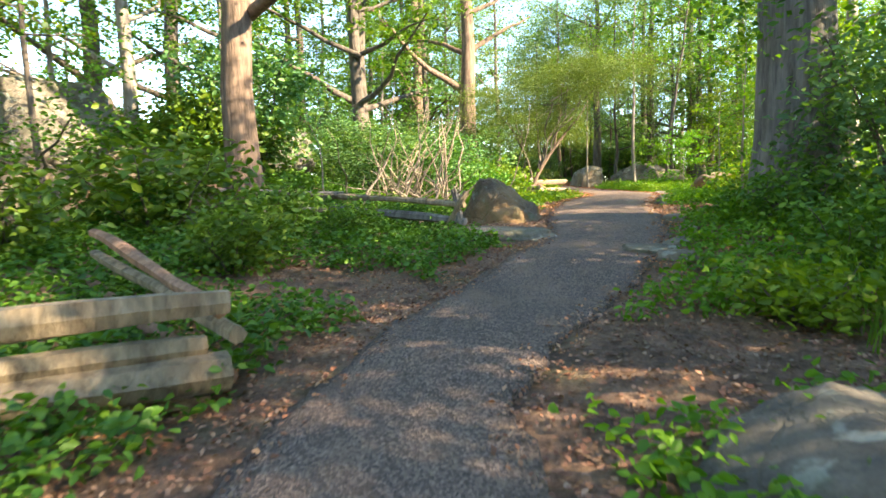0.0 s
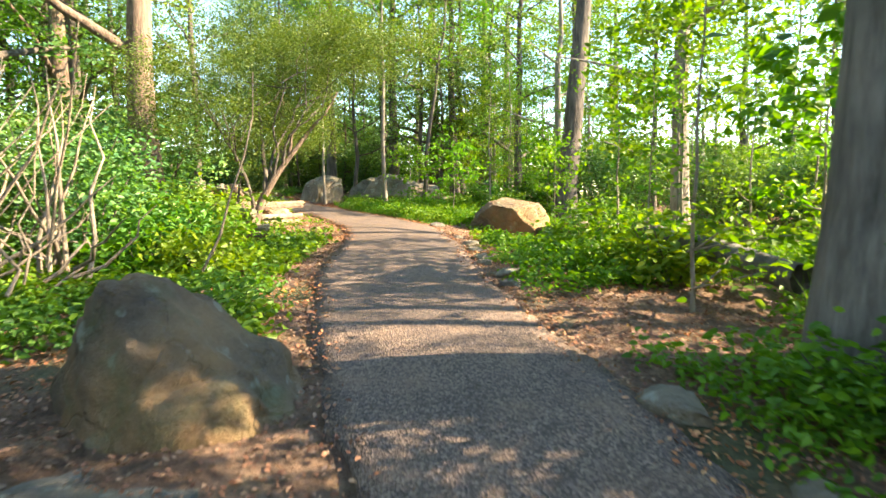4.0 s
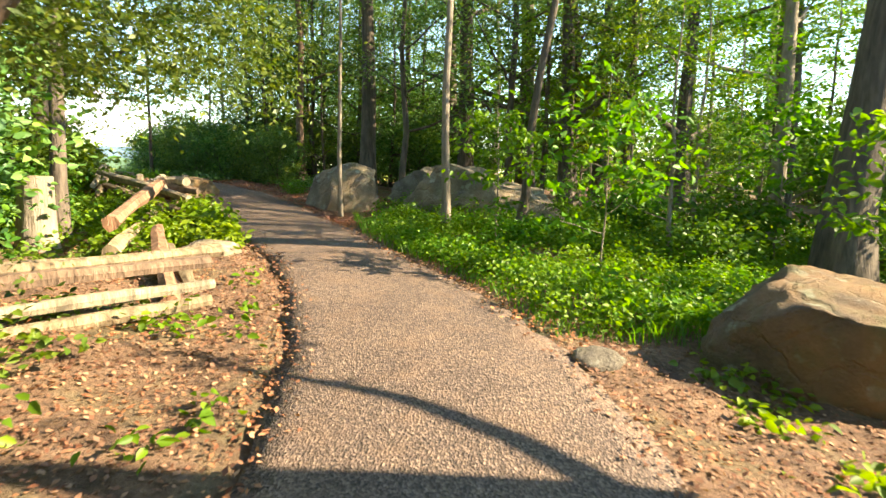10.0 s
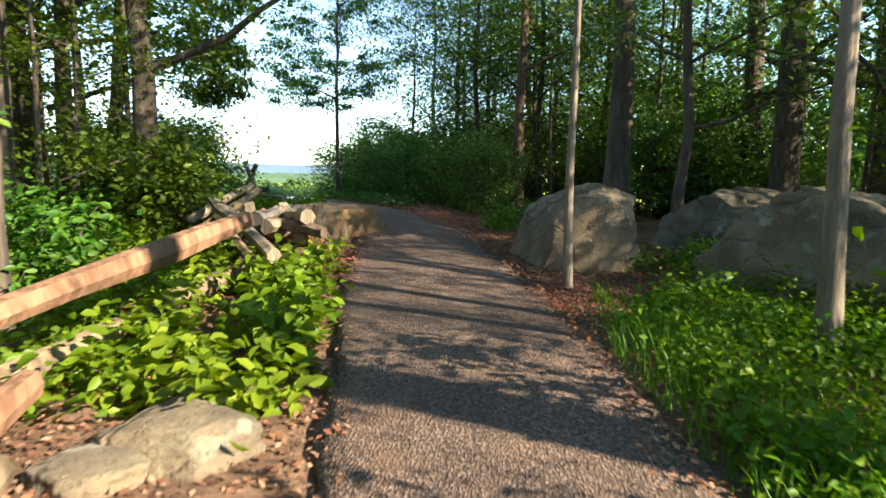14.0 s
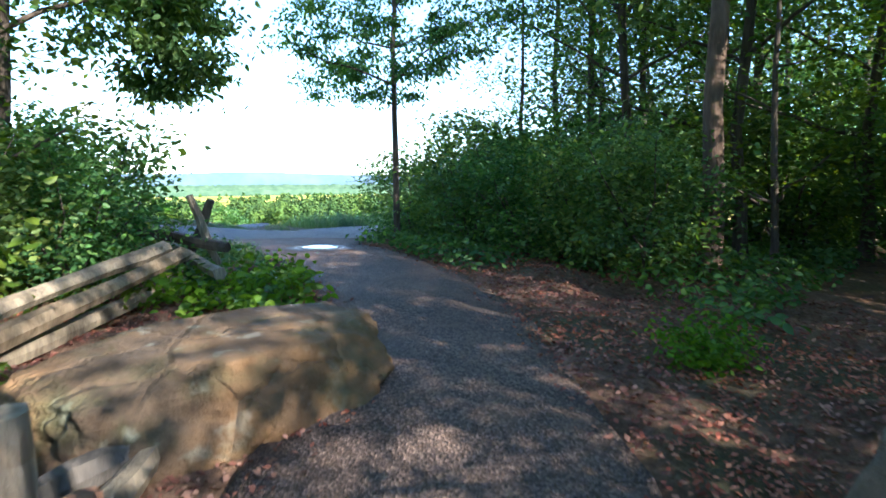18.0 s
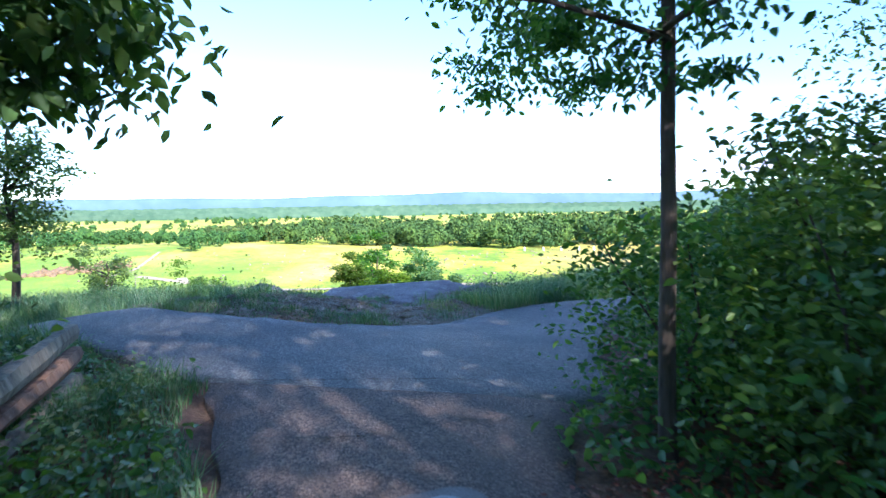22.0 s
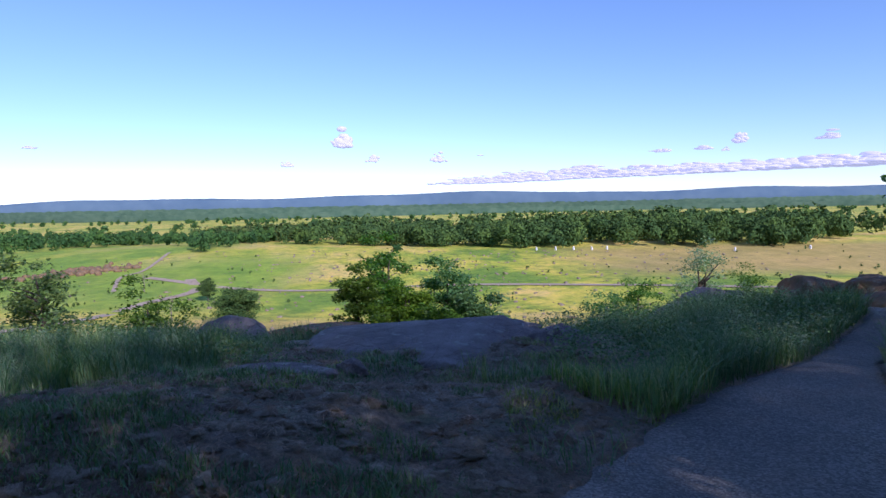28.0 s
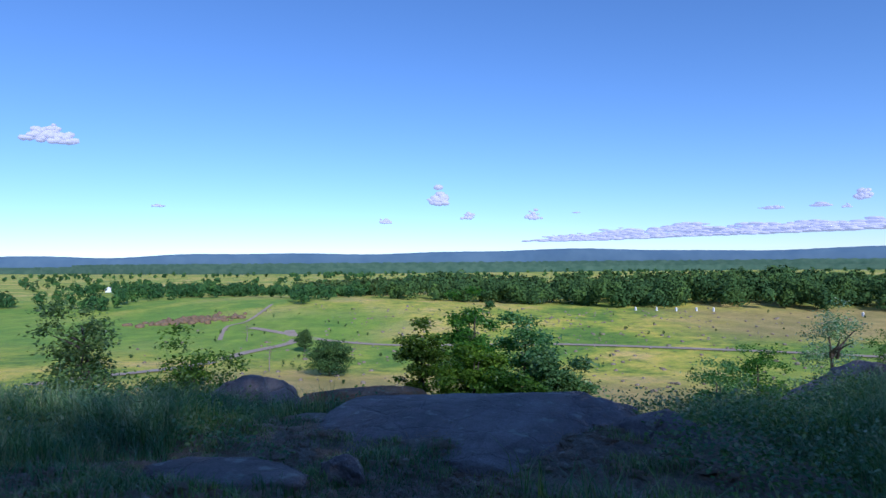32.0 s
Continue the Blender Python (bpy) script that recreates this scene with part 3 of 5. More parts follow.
rock("rock", -21.3, 26.9, 1.32, .24, .2, .17, 10, ROCK_PURPLE, 16.0, "dark stone on trodden earth")
rock("boulder", -27.2, 26.3, .5, 1.0, .9, .72, 0, ROCK_PURPLE, 18.0, "rounded boulder on the falling slope", lumps=.18)
rock("boulder", -28.4, 28.5, .1, 1.1, 1.6, .6, 20, ROCK_TAN, 19.0, "low rounded boulder below the slab", lumps=.16)
rock("boulder", -26.0, 27.6, .5, .75, 1.0, .42, 10, ROCK_TAN, 24.0, "flat brown boulder catching the sun below the slab", lumps=.16, flat=.5)
rock("boulder", -23.8, 36.6, .55, 1.6, 1.0, .7, 62, ROCK_PURPLE, 20.0, "rounded purple-grey boulder among grass")
rock("boulder", -24.9, 42.3, -.5, 1.8, 1.4, 1.55, 50, ROCK_TAN, 21.0, "large rounded brown boulder by the path end", lumps=0.18)
rock("boulder", -23.4, 42.6, -.5, 1.4, 1.2, 1.6, 65, ROCK_TAN, 22.0, "rounded brown boulder by the path end", lumps=0.18)
rock("boulder", -22.6, 41.4, .4, .8, .8, .6, 5, ROCK_TAN, 23.0, "small rounded brown boulder by the path end", lumps=0.18)
for x, y, z, a, b, c_, r_, mt, sd in ((-8.4, -1.6, 1.4, 1.3, 1.0, 1.0, 20, ROCK_PALE, 41.0), (-7.6, .3, 1.3, 1.1, .9, .85, 50, ROCK_PALE, 42.0), (-9.6, -3.4, 1.2, 1.4, 1.0, 1.1, 5, ROCK_PALE, 43.0), (-10.6, -1.8, 2.2, 2.2, 1.8, 1.6, 35, ROCK, 44.0), (-9.0, 2.2, 1.8, 1.7, 1.3, 1.3, 70, ROCK, 45.0)):
    rock("boulder", x, y, z, a, b, c_, r_, mt, sd, "pale weathered outcrop boulder in the woods" if mt is ROCK_PALE else "dark shaded outcrop boulder in the woods", lumps=0.35, boxy=0.35)
# stones along the right edge of the path
for k, (s, o, size) in enumerate(((.30, .25, .2), (.33, .3, .16), (.345, .15, .24), (.41, .18, .16), (.425, .3, .2), (.44, .12, .14), (.455, .2, .22), (.47, .16, .15), (.485, .22, .19), (.5, .15, .13), (.29, .1, .14), (.27, .3, .25), (.555, .15, .2))):
    p = RIGHT[int(s * 169)]
    q = p + (p - LEFT[int(s * 169)]) / np.linalg.norm(p - LEFT[int(s * 169)]) * o
    rock("rock", q[0], q[1], height(*q) + 0.01, size * 1.2, size, size * .5, k * 47, ROCK_PALE if k % 3 else ROCK, 30.0 + k, "small weathered stone bordering the path", level=3)

# ---- rail fences ----


def rail(parent, a, b, r, mat, seed, label=""):
    n = 9
    p = crooked(a, b, n, 0.014)
    v, f = tube(p, np.full(n, r) * (1 + 0.12 * np.sin(np.arange(n) * 1.1 + seed)), 7, 0.16, seed)
    ends = np.vstack([p[:1], p[-1:]])
    k = len(v)
    caps = [[i, (i + 1) % 7, k, k] for i in range(7)] + [[(n - 1) * 7 + (i + 1) % 7, (n - 1) * 7 + i, k + 1, k + 1] for i in range(7)]
    me = bpy.data.meshes.new("rail")
    me.from_pydata(np.vstack([v, ends]).tolist(), [], f.tolist() + [list(dict.fromkeys(c_)) for c_ in caps])
    me.materials.append(mat)
    return part("rail", me, parent, label)


def fence(x0, y0, x1, y1, count, label, mats, r=0.075, over=0.16, first=0.08, gap=0.175, group="split-rail fence sections"):
    """One bay of a stacked worm fence: rails between two crossings."""
    ob = thing("fence_section", x0, y0, height(x0, y0), label, "fence", group)
    d = np.array([x1 - x0, y1 - y0, height(x1, y1) - height(x0, y0)])
    e = d / np.linalg.norm(d) * over
    for k in range(count):
        lift = np.array([rng.normal(0, .03), rng.normal(0, .03), first + k * gap + rng.normal(0, .035)])
        rail(ob, -e + lift, d + e * rng.uniform(0.4, 1.1) + lift + np.array([rng.normal(0, .05), rng.normal(0, .05), rng.normal(0, .06)]), r * rng.uniform(0.7, 1.12), mats[k % len(mats)], k + x0)
    return ob


fence(-1.35, -10.2, .12, -7.75, 4, "stacked split-rail fence of weathered tan logs", (WOOD_RAIL,), 0.095, first=.14, gap=.2)
fence(.0, -7.5, -2.7, -6.5, 3, "split-rail fence bay running into bushes", (WOOD_RED, WOOD_RAIL), 0.07, first=0.16)
fence(-1.2, -1.45, -4.0, -.9, 2, "two-rail mossy fence bay beside a boulder", (BARK_OAK, WOOD_RAIL), 0.07, first=0.22, gap=.3)
fence(-4.0, -.9, -6.4, -2.3, 2, "mossy fence bay running into undergrowth", (BARK_OAK,), 0.07, first=0.2, gap=.3)
fence(-5.3, 6.0, -2.75, 7.0, 3, "fallen split rails half hidden by leaves", (WOOD_RAIL, BARK_RED), 0.085, gap=.17)
fence(-2.9, 7.4, -4.9, 9.9, 4, "stacked split-rail fence bay of weathered logs", (WOOD_RAIL, WOOD_GREY), 0.08)
fence(-4.9, 9.9, -3.3, 12.2, 4, "stacked split-rail fence bay bleached by sun", (WOOD_RAIL, WOOD_GREY, BARK_RED), 0.062, gap=.16)
ob = thing("fence_section", -3.55, 12.1, height(-3.55, 12.1), "leaning split rail with a broken stub below", "fence", "split-rail fence sections")
rail(ob, (-.15, .3, .0), (-1.42, 2.2, .5), .085, WOOD_RED, 1.5)
rail(ob, (-.05, .6, -.05), (-1.1, 1.9, .3), .08, WOOD_RAIL, 2.5)
fence(-5.15, 13.75, -6.75, 17.3, 2, "split-rail fence bay with a reddish top rail", (WOOD_RAIL, WOOD_RED), 0.085, first=.2, gap=.3)
fence(-6.15, 17.0, -8.9, 18.8, 3, "stacked split-rail fence bay of grey weathered logs", (WOOD_GREY, WOOD_RAIL), 0.085, gap=.17)
fence(-8.9, 18.5, -10.4, 21.0, 3, "split-rail fence bay leaning beside a boulder", (WOOD_GREY, WOOD_RAIL), 0.08, gap=.17)
fence(-10.0, 21.2, -12.6, 21.9, 2, "split-rail fence bay near the brow", (WOOD_GREY,), 0.07, gap=.25)
fence(-12.6, 21.6, -15.6, 22.2, 3, "weathered split-rail fence bay ending at the junction", (WOOD_GREY, WOOD_RED), 0.08)
ob = thing("log_pile", -7.45, 18.75, height(-7.45, 18.75), "tumbled pile of old rails and broken posts by the path", "log pile")
for k in range(12):
    a = rng.uniform(-.5, .5) + 2.2 + (1.3 if k % 4 == 0 else 0)
    q = np.array([math.cos(a), math.sin(a), 0]) * rng.uniform(.25, .48)
    o = np.array([rng.normal(0, .2), rng.normal(0, .26), .1 + .04 * k])
    rail(ob, o - q - np.array([0, 0, rng.uniform(-.05, .2)]), o + q, rng.uniform(.06, .09), (BARK_RED, WOOD_RED, WOOD_GREY, BARK_OAK)[k % 4], k * 1.3)
for k in range(3):
    rail(ob, (-.5 + .35 * k, -.2 + .2 * k, -.05), (-.45 + .35 * k, -.3 + .25 * k, .62), .07, WOOD_GREY, k + .5)
ob = thing("fence_brace", -11.2, 21.75, height(-11.2, 21.75), "crossed grey fence posts bracing a rail end", "fence")
rail(ob, (-.3, -.15, -.05), (.05, .05, .8), .05, BARK, 1.0)
rail(ob, (.2, .1, -.05), (-.1, -.12, .85), .045, WOOD_GREY, 2.0)
rail(ob, (-2.2, -.9, .65), (.35, .05, .3), .06, BARK, 3.0)
ob = thing("fence_brace", -1.15, -1.5, height(-1.15, -1.5), "mossy crossed fence posts beside the path", "fence")
rail(ob, (.1, -.05, -.05), (-.12, .1, .75), .055, BARK_OAK, 4.0)
rail(ob, (-.35, .1, -.05), (.15, 0, .7), .055, WOOD_RAIL, 5.0)

# ---- trees ----


def tree(name, h, r, crown_r, crown_low, label, bark, leaf, leaves, size, lean=(0, 0), limbs=7, group="", clusters=60, spread=0.55, sides=10, category="tree", rough=0.08, hang=0.2, flare=0.4, wander=0.004, extra=None, taper=0.86, fine=False):
    """A trunk with limbs and a crown of separate leaves, rooted at the origin."""
    ob = thing(name, 0, 0, 0, label, category, group)
    n = 12
    tip = np.array([lean[0] * h, lean[1] * h, h * 0.93])
    p = crooked((0, 0, -0.25), tip, n, h * wander)
    t = np.linspace(0, 1, n)
    rad = r * (1 - taper * t) * (1 + flare * np.exp(-t * 30))
    v, f = tube(p, rad, sides, rough, rng.uniform(0, 9))
    part("trunk", mesh("trunk", v, f, bark, True), ob)
    ends = []
    for k in range(limbs):
        s = rng.uniform(max(0.12, crown_low / h), 0.9)
        i = int(s * (n - 1))
        a = rng.uniform(0, 2 * np.pi) + k * 2.4
        reach = crown_r * rng.uniform(0.6, 1.0) * (1.15 - s * 0.7)
        e = p[i] + np.array([math.cos(a) * reach, math.sin(a) * reach, reach * rng.uniform(0.2, 0.7)])
        q = crooked(p[i], e, 6, reach * 0.04)
        v, f = tube(q, np.linspace(rad[i] * 0.5, rad[i] * 0.08 + 0.006, 6), 6, 0.05, k)
        part("limb", mesh("limb", v, f, bark, True), ob)
        ends += [q[3], q[4], q[5]]
    ends = np.array(ends)
    mid_z = (crown_low + h) / 2
    c_ = rng.normal(0, 1, (clusters, 3))
    c_ /= np.linalg.norm(c_, axis=1, keepdims=True)
    c_ *= rng.uniform(0.35, 1.0, clusters)[:, None] ** 0.6
    c_ = c_ * np.array([crown_r, crown_r, (h - crown_low) / 2]) + np.array([lean[0] * mid_z, lean[1] * mid_z, mid_z])
    c_ = np.vstack([c_, ends] + ([np.asarray(extra)] if extra is not None else []))
    per = max(3, leaves // len(c_))
    v, f = leaf_quads(clumps(c_, spread * 0.72 * rng.uniform(0.5, 1.35, len(c_)), per, 0.4), size * 0.9, hang=hang, fine=fine)
    part("crown", mesh("crown", v, f, leaf), ob)
    return ob


def stand(ob, x, y, turn=0.0, grow=1.0, sink=0.0):
    """Copies a tree to a place."""
    return copy_thing(ob, pose(x, y, height(x, y) - sink, 0, 0, turn) @ Matrix.Diagonal((grow, grow, grow, 1)))


def settle(ob, x, y, turn=0.0):
    ob.matrix_world = pose(x, y, height(x, y), 0, 0, turn)
    return ob


G = "forest trees around the path"
# trees that stand close to the walk
settle(tree("oak_tree", 17, .56, 5.5, 4.8, "massive old oak with deeply furrowed grey bark", BARK_OAK, LEAF_FOREST, 6000, .15, sides=64, limbs=9, clusters=90, spread=.7, rough=.06, flare=.22, wander=.002, taper=.6, extra=np.array([-.55, -.75, 2.9]) + rng.normal(0, .2, (7, 3))), 3.5, .7)
settle(tree("forest_tree", 15, .34, 4.2, 5.0, "tall tree with sun-striped brown trunk", BARK_RED, LEAF_FOREST, 4000, .15, limbs=8, group=G, lean=(.03, .0)), -5.6, -1.6)
settle(tree("forest_tree", 17, .36, 4.2, 9.5, "tall leaning tree behind an orange boulder", BARK, LEAF_FOREST, 2600, .15, lean=(.05, .02), limbs=8, group=G), 4.2, 16.0)
settle(tree("forest_tree", 13, .16, 3.0, 4.0, "slim straight tree in the woods", BARK_PALE, LEAF_LIGHT, 3000, .14, group=G), 4.6, 19.3)
settle(tree("sapling", 9, .05, 1.7, 4.2, "thin pale sapling growing against a boulder", BARK_PALE, LEAF_LIGHT, 1500, .13, limbs=5, clusters=22, lean=(-.008, 0), category="sapling", wander=.002), -3.97, 19.3)
settle(tree("forest_tree", 11, .085, 2.2, 4.5, "slim tree beside a long boulder", BARK_PALE, LEAF_LIGHT, 2200, .13, limbs=6, group=G), -1.65, 18.1)
settle(tree("forest_tree", 12, .085, 2.4, 4.5, "crooked slim tree leaning beside the long boulder", BARK, LEAF_LIGHT, 2400, .14, limbs=6, group=G, lean=(.09, .0), wander=.012), -.35, 17.7)
settle(tree("forest_tree", 16, .27, 4.2, 5.0, "dark straight forest tree", BARK, LEAF_DARK, 4500, .15, limbs=8, group=G), -1.9, 25.6)
settle(tree("forest_tree", 17, .24, 4.6, 5.5, "thick dark tree trunk behind a pale boulder", BARK, LEAF_DARK, 5000, .15, limbs=9, group=G), -4.7, 24.4)
settle(tree("forest_tree", 13, .13, 3.0, 3.0, "slim reddish tree lit by low sun", BARK_RED, LEAF_DARK, 4500, .14, limbs=8, group=G), -7.3, 26.0)
settle(tree("forest_tree", 12, .12, 3.0, 3.2, "slim dark tree just beyond the fence", BARK, LEAF_DARK, 6500, .10, limbs=7, group=G), -7.0, 15.1)
settle(tree("forest_tree", 12, .15, 4.0, 2.8, "dark leafy tree on the slope edge", BARK, LEAF_DARK, 15000, .11, limbs=11, group=G, clusters=110), -12.4, 18.8)
settle(tree("forest_tree", 13, .13, 3.0, 3.8, "leafy tree beyond the fence with sky between its leaves", BARK, LEAF_DARK, 12000, .09, limbs=11, group=G, clusters=90, lean=(.0, .03)), -10.2, 16.6)
settle(tree("forest_tree", 14, .15, 4.2, 4.6, "tall leafy tree reaching over the brow", BARK, LEAF_DARK, 12000, .12, limbs=11, group=G, clusters=100, lean=(.06, .1)), -13.9, 20.2)
droop = np.vstack([np.stack([rng.uniform(.6, 3.2, 30), rng.uniform(.6, 2.0, 30), rng.uniform(2.9, 4.5, 30)], -1), np.stack([rng.uniform(2.1, 3.3, 30), rng.uniform(.9, 1.7, 30), rng.uniform(2.15, 3.4, 30)], -1)])
settle(tree("forest_tree", 9, .14, 2.6, 3.4, "tree with drooping leaves at the brow", BARK, LEAF_DARK, 20000, .11, limbs=9, group=G, hang=.8, spread=.34, extra=droop, fine=True), -15.3, 20.9)
low = np.stack([rng.uniform(-1.7, 1.4, 26), rng.uniform(-1.0, 1.0, 26), rng.uniform(2.35, 3.4, 26)], -1)
away = np.stack([rng.uniform(-2.6, -1.2, 10), rng.uniform(-.3, .9, 10), rng.uniform(2.55, 3.3, 10)], -1)
settle(tree("small_tree", 6.4, .058, 2.2, 2.7, "slim young tree with drooping leafy branches", BARK, LEAF_DARK, 15000, .08, limbs=12, clusters=60, spread=.26, lean=(-.012, .0), hang=.8, extra=np.vstack([low, away]), taper=.6, flare=.1, fine=True), -12.05, 25.55)
settle(tree("forest_tree", 16, .3, 4.0, 5.0, "tall brown-barked tree beyond the fence", BARK_RED, LEAF_FOREST, 5500, .13, limbs=8, group=G), -10.6, 14.6)
settle(tree("forest_tree", 14, .2, 3.2, 5.0, "straight tree with pale trunk", BARK_PALE, LEAF_LIGHT, 1300, .14, limbs=7, group=G), 5.4, 9.6)
settle(tree("forest_tree", 16, .36, 4.0, 5.0, "thick brown trunk beyond the brush and fence", BARK_RED, LEAF_FOREST, 5000, .13, limbs=8, group=G), -6.4, 10.9)
# stump
ob = thing("tree_stump", -6.65, 14.25, height(-6.65, 14.25), "tall pale sawn tree stump in undergrowth", "stump")
v, f = tube(((0, 0, -.2), (0, 0, .1), (.01, 0, .5), (.01, .01, .95)), (.32, .25, .22, .21), 18, .05)
part("trunk", mesh("trunk", v, f, BARK_PALE, True), ob)
v, f = tube(((.01, .01, .93), (.01, .01, .955), (.01, .01, .96), (.01, .01, .961)), (.205, .205, .1, .002), 18, .05)
part("cut_top", mesh("cut_top", v, f, WOOD_RAIL), ob, "pale sawn top")

# the leaning tree with pale forked branches that arches over the path
ob = thing("arching_tree", -3.35, 8.6, height(-3.35, 8.6), "leaning forked small tree arching feathery foliage over the path", "tree")
stems = (((0, 0, -.15), (.14, .05, .4), (.3, .1, .85), (.62, .3, 1.4), (1.0, .5, 1.95), (1.4, .7, 2.45), (1.6, .9, 2.9)), ((.72, .35, 1.55), (.78, .45, 2.0), (1.05, .6, 2.45)), ((.3, .1, .85), (.22, .3, 1.5), (.1, .6, 2.3), (-.1, 1.0, 3.1)), ((-.12, .1, -.1), (-.3, .3, .7), (-.25, .8, 1.8)),
         ((.4, .2, 1.0), (.3, .6, 1.5), (.6, 1.2, 2.4), (.7, 1.9, 3.2)), ((-.05, -.1, -.1), (.12, -.12, .6), (-.1, -.2, 1.4), (-.35, -.3, 2.4)), ((.1, .12, -.1), (.02, .1, .8), (-.3, .0, 1.7), (-.9, -.1, 2.6)), ((.3, .1, .85), (.55, .15, 1.5), (.45, .3, 2.2), (.7, .4, 3.0)), ((.62, .3, 1.4), (.75, .2, 1.9), (1.3, .35, 2.4)))
tips = []
for k, s in enumerate(stems):
    q = curve(s, 12) + rng.normal(0, .014, (12, 3))
    v, f = tube(q, np.linspace((.095, .04, .05, .04, .04, .045, .04, .035, .03)[k], .012, 12), 9, .14, k)
    part("stem", mesh("stem", v, f, BARK_RED if k in (0, 1) else BARK, True), ob)
    tips += list(q[8:])
tips = np.array(tips)
cl = rng.normal(0, 1, (170, 3))
cl /= np.linalg.norm(cl, axis=1, keepdims=True)
cl = cl * rng.uniform(.3, 1, 170)[:, None] * np.array([2.6, 2.0, 1.0]) + np.array([1.1, 1.9, 3.95])
low = np.array([.2, 2.3, 2.6]) + rng.uniform(-1, 1, (80, 3)) * np.array([1.0, 1.2, .8])
over = np.array([2.7, 1.0, 4.0]) + rng.normal(0, 1, (34, 3)) * np.array([.9, .9, .35])
near = np.array([-.8, .0, 2.65]) + rng.uniform(-1, 1, (95, 3)) * np.array([1.3, 1.1, .95])
cl = np.vstack([near, tips[4:] + rng.normal(0, .3, tips[4:].shape), cl, low, over])
for k in range(12):
    e = cl[int(rng.integers(len(cl)))]
    v, f = tube(crooked(tips[int(rng.integers(len(tips)))], e, 6, .08), np.linspace(.018, .006, 6), 5)
    part("stem", mesh("stem", v, f, BARK, True), ob)
v, f = leaf_quads(clumps(cl, .2, 190, .7), .052, wide=.42, hang=.5)
part("crown", mesh("crown", v, f, LEAF_OLIVE), ob)

ob = thing("fallen_log", 3.5, 3.4, height(3.5, 3.4), "mossy fallen log propped beside an oak", "log")
v, f = tube(crooked((.35, -.9, .3), (-.35, 1.6, .62), 9, .02), np.linspace(.15, .1, 9), 12, .12, 2.0)
part("trunk", mesh("trunk", v, f, BARK_OAK, True), ob)
v, f = tube(crooked((-.2, 1.0, .5), (-.5, 1.1, .05), 5, .01), np.linspace(.06, .03, 5), 7)
part("limb", mesh("limb", v, f, BARK_OAK, True), ob)

ob = thing("brush_pile", -4.5, 2.9, height(-4.5, 2.9), "tangle of dry pale dead branches", "brush pile")
for k in range(72):
    a, q = rng.uniform(0, 2 * np.pi), rng.uniform(.3, 1.6)
    b = np.array([rng.normal(0, .8), rng.normal(0, .9), rng.uniform(0, .3)])
    e = b + np.array([math.cos(a) * q, math.sin(a) * q, rng.uniform(.3, 2.5)])
    v, f = tube(crooked(b, e, 6, .07), np.linspace(rng.uniform(.012, .035), .005, 6), 5)
    part("branch", mesh("branch", v, f, TWIG, True), ob)

# forest stock
STOCK = [tree("forest_tree", 15, .2, 3.8, 3.0, "tall forest tree with bright leaves", BARK, LEAF_FOREST, 5200, .17, group=G, clusters=80, spread=.42),
         tree("forest_tree", 13, .15, 3.2, 2.6, "slender forest tree with light green leaves", BARK_PALE, LEAF_LIGHT, 4200, .16, group=G, spread=.42),
         tree("forest_tree", 17, .26, 4.4, 3.0, "tall dark forest tree", BARK, LEAF_DARK, 5600, .18, group=G, clusters=80, spread=.42),
         tree("forest_tree", 9, .08, 2.3, 1.3, "young understorey tree with bright leaves", BARK_PALE, LEAF_LIGHT, 4000, .115, group=G, spread=.42),
         tree("forest_tree", 7, .06, 2.0, .8, "young understorey tree in shade", BARK, LEAF_FOREST, 4200, .10, group=G, spread=.42),
         tree("sapling", 5.5, .03, 1.3, .7, "airy sapling with broad sunlit leaves", BARK_PALE, LEAF_LIGHT, 900, .13, limbs=9, group="saplings by the path", clusters=26, spread=.3, category="sapling", fine=True),
         tree("forest_tree", 14, .13, 2.6, 6.5, "slim tall tree with a high thin crown", BARK, LEAF_LIGHT, 2200, .15, group=G, clusters=40),
         tree("forest_tree", 11, .085, 2.6, 1.6, "slim tree densely clad in dark green leaves", BARK, LEAF_DARK, 7000, .115, limbs=11, group=G, clusters=70, hang=.5),
         tree("sapling", 3.6, .02, 1.1, .9, "low sapling with broad bright sunlit leaves", BARK_PALE, LEAF_LIGHT, 620, .17, limbs=8, group="saplings by the path", clusters=20, spread=.28, category="sapling", hang=.5, fine=True),
         tree("sapling", 5.2, .028, 1.5, 1.9, "airy sapling with bright leaves above a bare stem", BARK_PALE, LEAF_LIGHT, 1000, .14, limbs=10, group="saplings by the path", clusters=24, spread=.3, category="sapling", hang=.4, fine=True)]
placed = [(3.7, 1.3), (4.2, 16), (-3.3, 8.6), (-6.4, 10.9)]


def scatter(count, box, kinds, clear, apart, grow=(0.85, 1.2)):
    """Random stand of trees inside a box, off the path."""
    done = tries = 0
    while done < count and tries < count * 40:
        tries += 1
        x, y = rng.uniform(box[0], box[1]), rng.uniform(box[2], box[3])
        if off_path([x], [y])[0] < clear or min((x - a) ** 2 + (y - b) ** 2 for a, b in placed) < apart ** 2:
            continue
        placed.append((x, y))
        stand(STOCK[kinds[int(rng.integers(len(kinds)))]], x, y, rng.uniform(0, 360), rng.uniform(*grow))
        done += 1


scatter(9, (4.5, 26, -14, 2.5), (0, 1, 2), 2.6, 3.0)
scatter(5, (5, 26, 12, 27), (6, 6, 1), 2.6, 2.8)
scatter(8, (6.0, 20, 4, 26), (5,), 1.6, 2.2, (.7, 1.2))
scatter(24, (28, 44, -12, 32), (0, 0, 1), 2.6, 2.6, (.55, .75))
scatter(16, (20, 34, -12, 32), (4, 4, 3), 2.2, 2.2)
